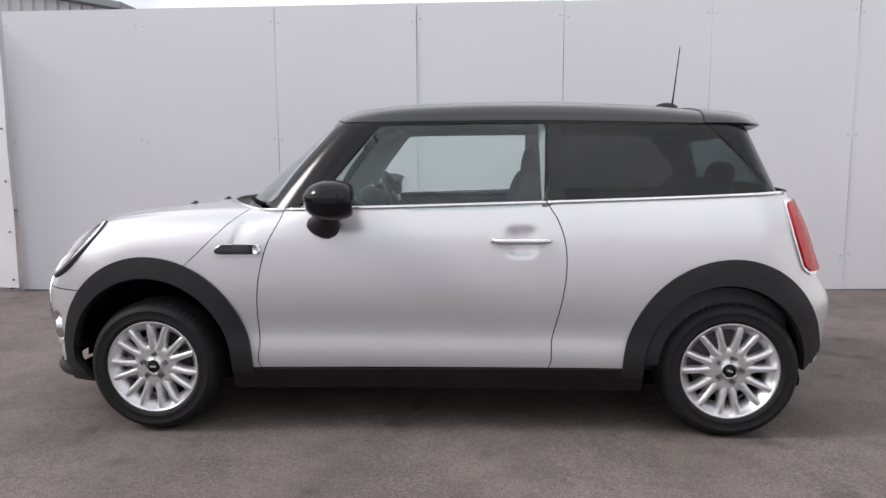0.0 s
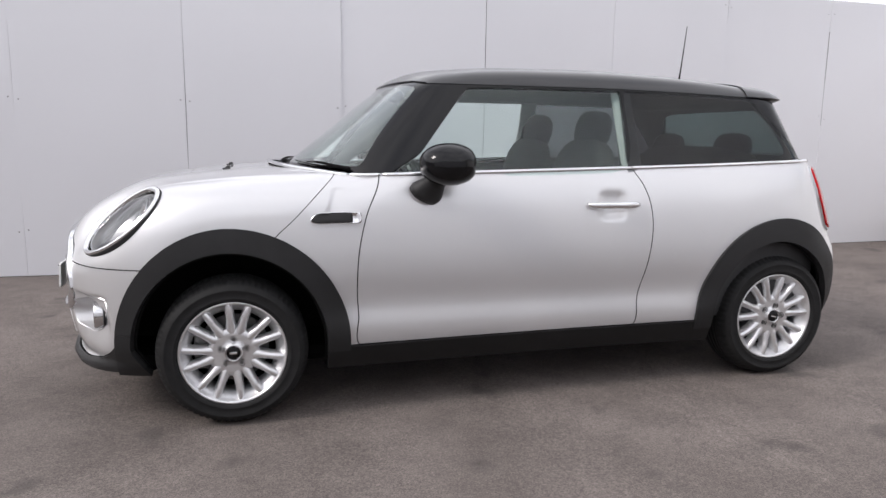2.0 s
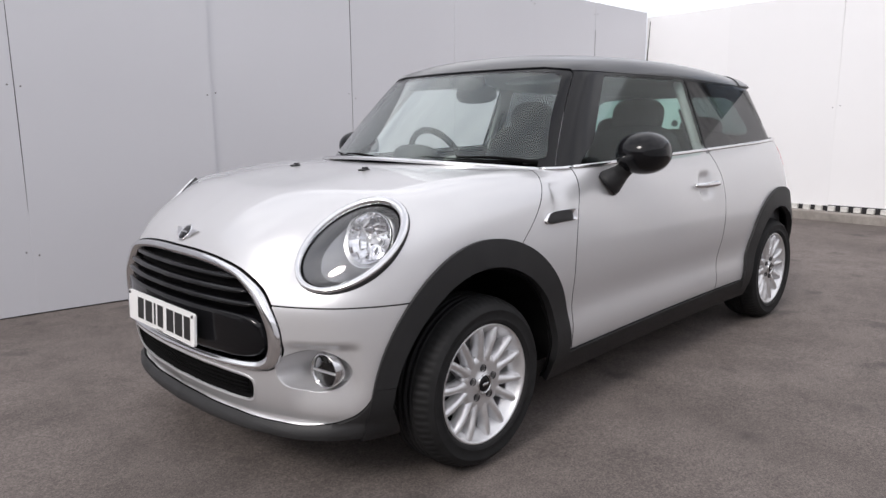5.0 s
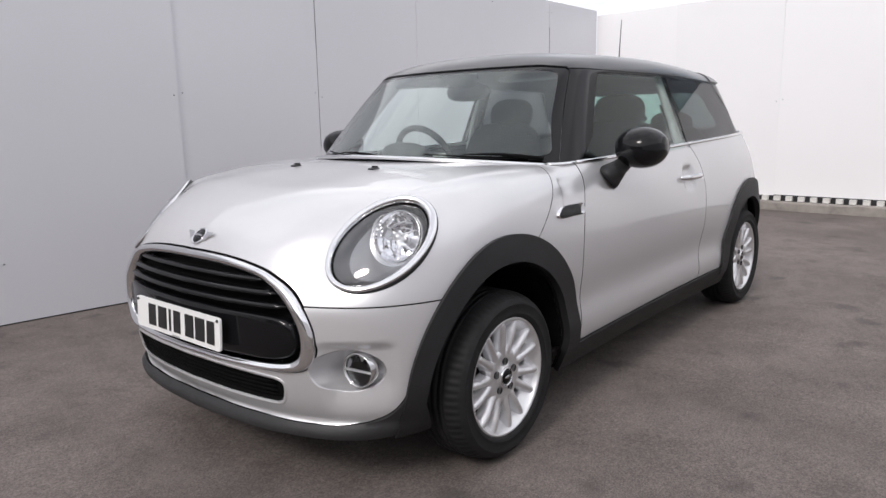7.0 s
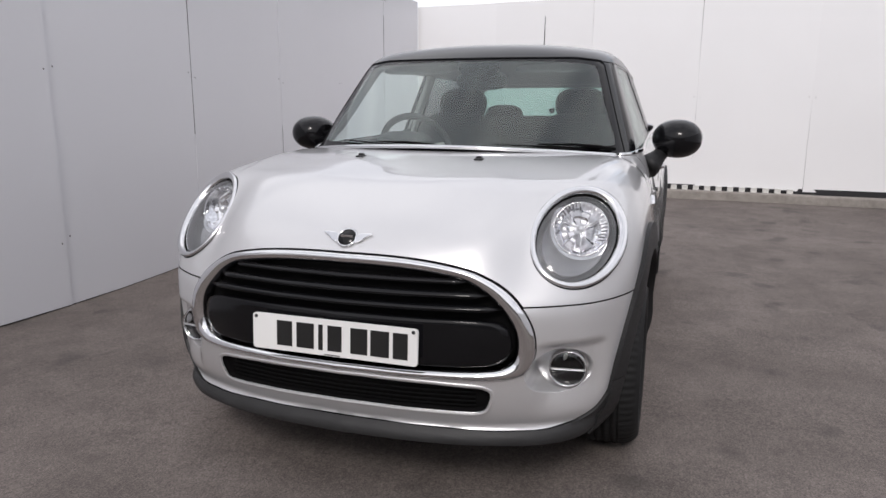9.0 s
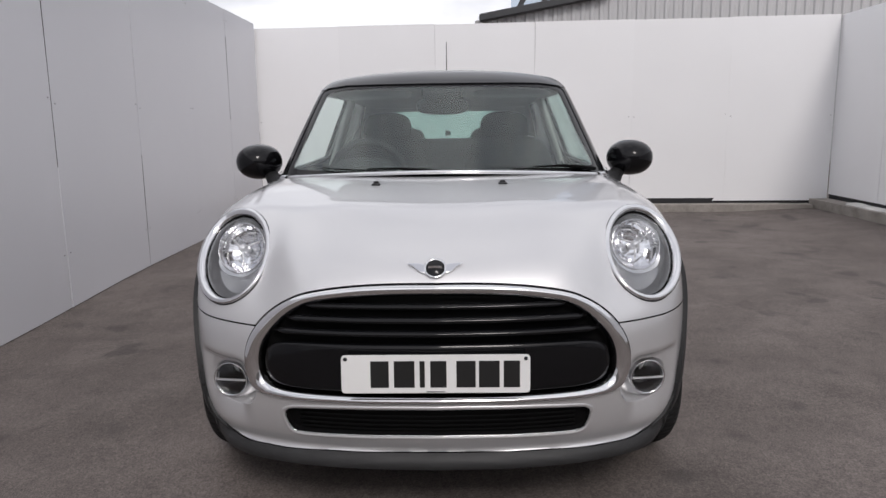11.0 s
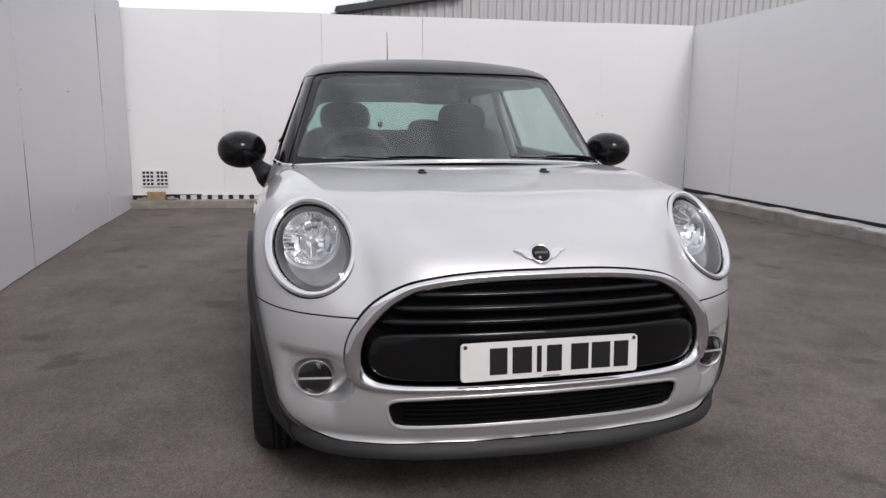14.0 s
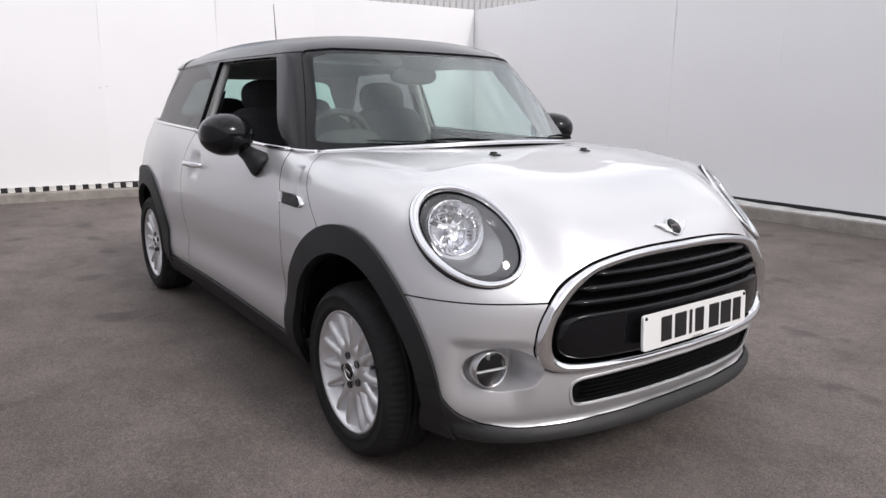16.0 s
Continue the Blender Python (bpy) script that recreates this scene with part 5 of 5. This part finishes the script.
roof_p = top_at(1.118, 0.0, upper, 1.1)[0]
bm = bmesh.new()
bmesh.ops.create_uvsphere(bm, u_segments=20, v_segments=12, radius=1.0, matrix=Matrix.Diagonal((0.062, 0.026, 0.030, 1)))
aerial = part("aerial", bm, PLASTIC, car, "black roof aerial with thin rod", True)
aerial.location = roof_p + np.array([0.02, 0, 0.012])
rod = np.array([[0.03, 0, 0.02], [0.035, 0, 0.06], [0.06, 0, 0.31]])
link_mesh("rod", *tube(rod, np.array([0.0055, 0.0035, 0.002]), sides=8, up=(0, 1, 0)), MATT_BLACK, aerial, smooth=True)
bm = bmesh.new()
bmesh.ops.create_uvsphere(bm, u_segments=14, v_segments=10, radius=0.022, matrix=Matrix.Translation((1.575, 0.0, 1.13)))
part("rear_wiper_hub", bm, PLASTIC, car, "", True)

# underside
bm = bmesh.new()
box(bm, (-1.72, -0.60, 0.17), (1.62, 0.60, 0.24), 0.03, 2)
part("underbody", bm, MATT_BLACK, car, "dark underside")


# ---- cabin ----
inner = LOWER.cut(lambda v: 0.30 - v[:, 2], lambda v: below_belt(v) + 0.015, lambda v: -0.80 - v[:, 0], lambda v: v[:, 0] - 1.50)
for flip in (False, True):
    inner.make("cabin_lining", TRIM_DARK, car, 0.004, -0.055, "dark door and side lining", flip=flip)
bm = bmesh.new()
box(bm, (-0.85, -0.70, 0.27), (1.45, 0.70, 0.31), 0.01)
part("cabin_floor", bm, TRIM_DARK, car)


def cushion(bm, size, m, power=3.2, segments=24):
    """A rounded block of the given full size."""
    made = bmesh.ops.create_uvsphere(bm, u_segments=segments, v_segments=segments * 2 // 3, radius=1.0)["verts"]
    for v in made:
        x, y, z = v.co
        k = 1 / (abs(x) ** power + abs(y) ** power + abs(z) ** power) ** (1 / power)
        v.co = m @ Vector((x * k * size[0] / 2, y * k * size[1] / 2, z * k * size[2] / 2))
    return bm


def make_seat(name, x, y, wide, back_top, rest_top, label):
    bm = bmesh.new()
    cushion(bm, (0.50, wide, 0.18), pose(x - 0.20, y, 0.52, 0, -6, 0))
    seat = part(name, bm, CLOTH, car, label, True)
    lean = 13
    high = back_top - 0.50
    bm = bmesh.new()
    cushion(bm, (0.15, wide, high), pose(x + 0.10, y, 0.50 + high / 2, 0, lean, 0), 3.6)
    part("backrest", bm, CLOTH, seat, "", True)
    return seat


def make_rest(seat, x, y, z0, z1, wide=0.27, deep=0.11):
    bm = bmesh.new()
    cushion(bm, (deep, wide, z1 - z0), pose(x, y, (z0 + z1) / 2, 0, 10, 0), 2.7)
    part("headrest", bm, CLOTH, seat, "", True)
    for s in (-0.06, 0.06):
        rod_line = np.array([[x - 0.01, y + s, z0 + 0.03], [x - 0.02, y + s, z0 - 0.10]])
        link_mesh("headrest_post", *tube(rod_line, 0.006, up=(1, 0, 0)), STEEL, seat)


for y in (-0.37, 0.37):
    front_seat = make_seat("front_seat", 0.28, y, 0.53, 1.13, 1.25, "black cloth front seat with headrest")
    make_rest(front_seat, 0.475, y * 0.95, 1.075, 1.265, 0.29)
bm = bmesh.new()
cushion(bm, (0.45, 1.14, 0.20), pose(0.95, 0, 0.52, 0, -6, 0), 5)
bench = part("rear_bench", bm, CLOTH, car, "black cloth rear bench with two headrests", True)
bm = bmesh.new()
cushion(bm, (0.14, 1.14, 0.60), pose(1.23, 0, 0.80, 0, 16, 0), 5)
part("backrest", bm, CLOTH, bench, "", True)
for y in (-0.30, 0.30):
    make_rest(bench, 1.32, y, 1.02, 1.17, 0.27, 0.10)

# pale linings of the middle pillars, each with a dark belt
for side in (-1, 1):
    lean = lambda z: 0.700 - 0.36 * (z - 0.95)  # noqa: E731
    line = np.array([[0.50 + 0.04 * (1.3 - z), side * lean(z), z] for z in np.linspace(0.86, 1.335, 10)])
    link_mesh("pillar_lining", *tube(line, 0.050, sides=12, flat=(0.45, 1.0), up=(1, 0, 0)), TRIM_GREY, car, "pale grey middle pillar lining", smooth=True)
    belt = np.array([[0.49, side * (lean(z) - 0.03), z] for z in np.linspace(0.70, 1.20, 8)])
    link_mesh("seat_belt", *tube(belt, 0.022, sides=8, flat=(0.10, 1.0), up=(1, 0, 0)), TRIM_DARK, car, "black seat belt", smooth=True)

# dashboard, wheel and mirror
prof = [(-0.90, 0.93), (-0.82, 0.968), (-0.68, 0.978), (-0.52, 0.965), (-0.44, 0.93), (-0.41, 0.86), (-0.44, 0.70), (-0.50, 0.55), (-0.85, 0.45)]
ys = np.linspace(-0.66, 0.66, 15)
v = [(x + 0.16 * (abs(y) / 0.66) ** 2 * (1 if x < -0.6 else 0.2), y, z - 0.02 * (abs(y) / 0.66) ** 3) for y in ys for x, z in prof]
n = len(prof)
f = [(i * n + j, i * n + j + 1, (i + 1) * n + j + 1, (i + 1) * n + j) for i in range(14) for j in range(n - 1)] + [tuple(range(n)), tuple(14 * n + j for j in reversed(range(n)))]
link_mesh("dashboard", v, f, TRIM_DARK, car, "dark grey dashboard", smooth=True)
bm = bmesh.new()
cushion(bm, (0.14, 0.30, 0.12), pose(-0.45, 0.37, 0.975, 0, 20, 0), 2.6)
part("instrument_pod", bm, TRIM_DARK, car, "", True)
a = np.linspace(0, 2 * np.pi, 48, endpoint=False)
m = pose(-0.30, 0.37, 0.945, 0, -24, 0)
hoop = np.array([m @ Vector((0, 0.180 * math.cos(t), 0.180 * math.sin(t))) for t in a])
steering = link_mesh("steering_wheel", *tube(hoop, 0.0165, True, 10, up=(1, 0, 0.3)), TRIM_DARK, car, "black leather steering wheel", smooth=True)
bm = bmesh.new()
cushion(bm, (0.06, 0.16, 0.13), m @ pose(-0.02, 0, -0.01), 2.5)
part("wheel_boss", bm, TRIM_DARK, steering, "", True)
for t in (0.15, math.pi - 0.15, 1.5 * math.pi):
    line = np.array([m @ Vector((-0.01, 0.05 * math.cos(t), 0.05 * math.sin(t))), m @ Vector((0, 0.175 * math.cos(t), 0.175 * math.sin(t)))])
    link_mesh("wheel_spoke", *tube(line, 0.016, sides=8, flat=(1.2, 0.6), up=(1, 0, 0.3)), TRIM_GREY if t < 4 else TRIM_DARK, steering, smooth=True)
bm = bmesh.new()
cushion(bm, (0.045, 0.25, 0.085), pose(-0.40, 0.0, 1.275, 0, -8, 0), 2.8)
room_mirror = part("room_mirror", bm, TRIM_DARK, car, "black interior mirror", True)
bm = bmesh.new()
cushion(bm, (0.10, 0.20, 0.07), pose(-0.46, 0.0, 1.335, 0, 30, 0), 2.6)
part("mirror_mount", bm, TRIM_DARK, room_mirror, "", True)
for y in (-0.33, 0.33):
    bm = bmesh.new()
    cushion(bm, (0.15, 0.36, 0.022), pose(-0.33, y, 1.352 - 0.02, 0, -14, 0), 4)
    part("sun_visor", bm, TRIM_GREY, car, "folded pale sun visor", True)


# ---- things about the yard ----
# spacer blocks under the white wall, with dark gaps between
slots = empty("drain_course", "row of white spacer blocks with dark drainage gaps", "drain", kind="structure")
slots.matrix_basis = EAST
block_mesh = None
y = -0.62
while y > -4.85:
    if block_mesh is None:
        bm = bmesh.new()
        box(bm, (-0.03, -0.034, -0.028), (0.03, 0.034, 0.028), 0.003)
        first = part("spacer_block", bm, WHITE_MORTAR, slots)
        block_mesh = first.data
        first.location = (-0.022, y, 0.143)
    else:
        ob = new("spacer_block", block_mesh)
        ob.parent = slots
        ob.location = (-0.022 + 0.004 * math.sin(y * 9), y, 0.143)
    y -= 0.132
# near-black box put in for the shade under the east boards
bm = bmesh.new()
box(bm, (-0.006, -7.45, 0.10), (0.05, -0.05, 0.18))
part("gap_shadow", bm, DARK_GAP, slots, "dark strip standing in for the shade beneath the boards")


def air_brick(y0):
    """A square vent plate with three by four holes."""
    holder = None
    wide, high = 0.152, 0.205
    bm = bmesh.new()
    cols, rows = 3, 4
    xs = [0.0]
    for _ in range(cols):
        xs += [xs[-1] + 0.010, xs[-1] + 0.010 + (wide - 0.010 * (cols + 1)) / cols]
    xs.append(wide)
    zs = [0.0]
    for _ in range(rows):
        zs += [zs[-1] + 0.015, zs[-1] + 0.015 + (high - 0.015 * (rows + 1)) / rows]
    zs.append(high)
    for i in range(len(xs) - 1):
        for j in range(len(zs) - 1):
            if i % 2 == 1 and j % 2 == 1:
                continue
            box(bm, (-0.008, -xs[i + 1], zs[j]), (0.008, -xs[i], zs[j + 1]))
    bmesh.ops.remove_doubles(bm, verts=bm.verts[:], dist=0.0004)
    vent = part("air_vent", bm, SHEET_WHITE, None)
    bm = bmesh.new()
    box(bm, (0.006, -wide + 0.004, 0.004), (0.0115, -0.004, high - 0.004))
    part("vent_back", bm, DARK_GAP, vent)
    vent.matrix_basis = EAST @ pose(-0.022, y0, 0.285)
    tagged(vent, "white plastic air vent with dark holes in the board wall", "vent", "air vents")


air_brick(-0.13)
air_brick(-0.30)
bm = bmesh.new()
box(bm, (-0.05, -0.105, 0.0), (0.05, 0.105, 0.105), 0.006, 2)
ob = part("loose_brick", bm, BRICK, None)
ob.matrix_basis = EAST @ pose(-0.10, -0.31, 0.117, 0, 0, 3)
tagged(ob, "buff brick lying loose on the kerb", "brick")
rng = random.Random(8)
for k, (yy, s) in enumerate(((-0.10, 0.03), (-0.16, 0.04), (-0.48, 0.05), (-0.55, 0.03))):
    bm = bmesh.new()
    bmesh.ops.create_icosphere(bm, subdivisions=2, radius=s)
    for v in bm.verts:
        v.co *= 1 + 0.3 * noise.noise(v.co * 30 + Vector((k, 0, 0)))
        v.co.z *= 0.6
    ob = part("rubble_stone", bm, CONCRETE, None)
    ob.matrix_basis = EAST @ pose(-0.09, yy, 0.112 + s * 0.5)
    tagged(ob, "small grey rubble stone on the kerb", "stone", "rubble on the kerb")

# white mortar lying along the south kerb
verts, faces = [], []
n = 120
for i in range(n + 1):
    x = 4.6 - i * 11.4 / n
    wdt = 0.05 + 0.035 * noise.noise(Vector((x * 2.1, 4, 0))) + 0.012 * noise.noise(Vector((x * 9, 1, 0)))
    hgt = 0.135 + 0.018 * noise.noise(Vector((x * 3, 0, 7)))
    for d, z in ((0.060, 0.112), (0.068, hgt), (0.135 + wdt, hgt - 0.004), (0.155 + wdt, 0.110)):
        verts.append((x, SOUTH_Y + d, z + ground_z(x, SOUTH_Y)))
for i in range(n):
    for j in range(3):
        faces.append((i * 4 + j, i * 4 + j + 1, (i + 1) * 4 + j + 1, (i + 1) * 4 + j))
ob = link_mesh("mortar_fillet", verts, faces, WHITE_MORTAR, smooth=True)
tagged(ob, "rough white mortar fillet along the kerb", "mortar", kind="structure")
# no real trim: a dark strip added as the shade under the south boards
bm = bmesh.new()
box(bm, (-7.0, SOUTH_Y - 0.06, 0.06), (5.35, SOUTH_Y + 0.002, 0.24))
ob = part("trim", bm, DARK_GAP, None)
tagged(ob, "dark strip standing in for the shade beneath the boards", "gap", kind="structure")

# white sheet and rail beyond the end of the grey wall
verts, faces = [], []
nx, nz = 60, 24
for j in range(nz + 1):
    for i in range(nx + 1):
        x = -4.185 - 5.3 * i / nx
        z = 0.03 + 2.23 * j / nz
        yy = 2.50 - 0.05 * i / nx + 0.018 * noise.noise(Vector((x * 1.6, 0, z * 1.4))) + 0.01 * noise.noise(Vector((x * 5, 2, z * 0.8)))
        verts.append((x - 0.0 * z, yy, z + 0.015 * noise.noise(Vector((x * 2, 5, 0)))))
for j in range(nz):
    for i in range(nx):
        a = j * (nx + 1) + i
        faces.append((a, a + nx + 1, a + nx + 2, a + 1))
k = len(verts)
verts += [(x, yy + 0.004, z) for x, yy, z in verts]
faces += [tuple(v + k for v in reversed(q)) for q in faces]
sheet = link_mesh("white_sheet", verts, faces, SHEET_WHITE, smooth=True)
tagged(sheet, "white plastic sheet hung beside the board wall", "sheet")
for z in (0.1, 0.55, 1.02, 1.5):
    bm = bmesh.new()
    bmesh.ops.create_uvsphere(bm, u_segments=8, v_segments=6, radius=0.011, matrix=Matrix.Translation((-4.22, 2.484, z)))
    part("eyelet", bm, NAIL, sheet)
rail = link_mesh("steel_rail", *tube(np.array([[-4.28, 2.47, 2.36], [-5.5, 2.46, 2.37], [-9.5, 2.40, 2.38]]), 0.024, sides=12), STEEL, smooth=True)
tagged(rail, "galvanised scaffold rail holding the sheet", "rail")
for z in (2.34, 2.40):
    loop = np.array([[-4.27 + 0.05 * math.cos(t), 2.47 + 0.05 * math.sin(t), z] for t in np.linspace(0, 2 * math.pi, 20, endpoint=False)])
    link_mesh("rail_clamp", *tube(loop, 0.012, True, 8), STEEL, rail, smooth=True)
link_mesh("rail_post", *tube(np.array([[-4.30, 2.56, 0.0], [-4.30, 2.56, 2.45]]), 0.022, sides=12, up=(1, 0, 0)), STEEL, rail, smooth=True)


# ---- buildings beyond the walls ----
def ribbed_wall(width, height_at, pitch=0.25, depth=0.05):
    """Trapezoid-ribbed cladding in its own plane: x along, y out, z up."""
    verts, faces = [], []
    x, cols = 0.0, []
    while x < width:
        for dx, d in ((0.0, 0.0), (pitch * 0.40, 0.0), (pitch * 0.52, depth), (pitch * 0.88, depth)):
            cols.append((x + dx, d))
        x += pitch
    for x, d in cols:
        verts += [(x, -d, 0.0), (x, -d, height_at(x))]
    for i in range(len(cols) - 1):
        faces.append((2 * i, 2 * i + 2, 2 * i + 3, 2 * i + 1))
    return verts, faces


east_shed = empty("industrial_shed", "pale ribbed-metal shed with dark sloping eave beyond the yard wall", "building", at=(16.0, -0.6, 0))
v, f = ribbed_wall(40.0, lambda x: min(4.02 + 0.150 * x, 4.02 + 0.15 * 4.2) if x < 4.2 else 9.0)
clad = link_mesh("cladding", v, f, CLADDING, east_shed)
clad.matrix_basis = pose(0, 0, 0, 0, 0, -90)
bm = bmesh.new()
box(bm, (-0.25, -1.75, -0.09), (0.35, 1.75, 0.10), 0.02)
eave = part("eave", bm, ROOF_TRIM, east_shed, "dark sloping eave")
eave.matrix_basis = pose(-0.05, -1.85, 4.36, -10.0, 0, 0)
for k, yy in enumerate((-1.2, -1.9, -2.7, -4.05)):
    bm = bmesh.new()
    box(bm, (-0.06, -0.07, 0.0), (0.06, 0.07, 3.2), 0.01)
    ob = part("window_mullion", bm, ROOF_TRIM, east_shed)
    ob.matrix_basis = pose(0.15, yy, 4.25 - 0.15 * (yy + 0.6), 28 if k == 0 else 0, 0, 0)
bm = bmesh.new()
box(bm, (0.25, -4.1, 4.3), (0.28, -1.0, 8.0))
part("window_pane", bm, make_glass("shed_glazing", (0.75, 0.8, 0.85)), east_shed)
bm = bmesh.new()
box(bm, (0.3, -40, 0), (14, -4.3, 8.8))
part("shed_body", bm, CLADDING_DARK, east_shed)

north_shed = empty("industrial_shed", "grey ribbed-metal gable shed beyond the board wall", "building", at=(-9.3, 14.0, 0))
v, f = ribbed_wall(26.0, lambda x: 5.05 + 0.19 * x, 0.32, 0.06)
v = [(-x, y, z) for x, y, z in v]
link_mesh("cladding", v, [tuple(reversed(q)) for q in f], CLADDING, north_shed)
bm = bmesh.new()
box(bm, (-26.5, -0.25, -0.08), (0.35, 6.0, 0.10), 0.02)
part("roof", bm, CLADDING_DARK, north_shed).matrix_basis = pose(0, 0, 5.16, 0, 10.76, 0)
bm = bmesh.new()
box(bm, (-26, 0.3, 0), (-0.3, 6, 4.6))
part("shed_body", bm, CLADDING_DARK, north_shed)


# unseen plain wall added behind the camera, for reflections and low western light
bm = bmesh.new()
box(bm, (-17.3, -18, 0), (-17.0, 20, 4.2), 0.01)
ob = part("wall_west", bm, make_concrete("unseen_wall_grey", (0.26, 0.245, 0.235)), None)
tagged(ob, "unseen plain grey wall added to shape reflections in the car", "wall", kind="structure")
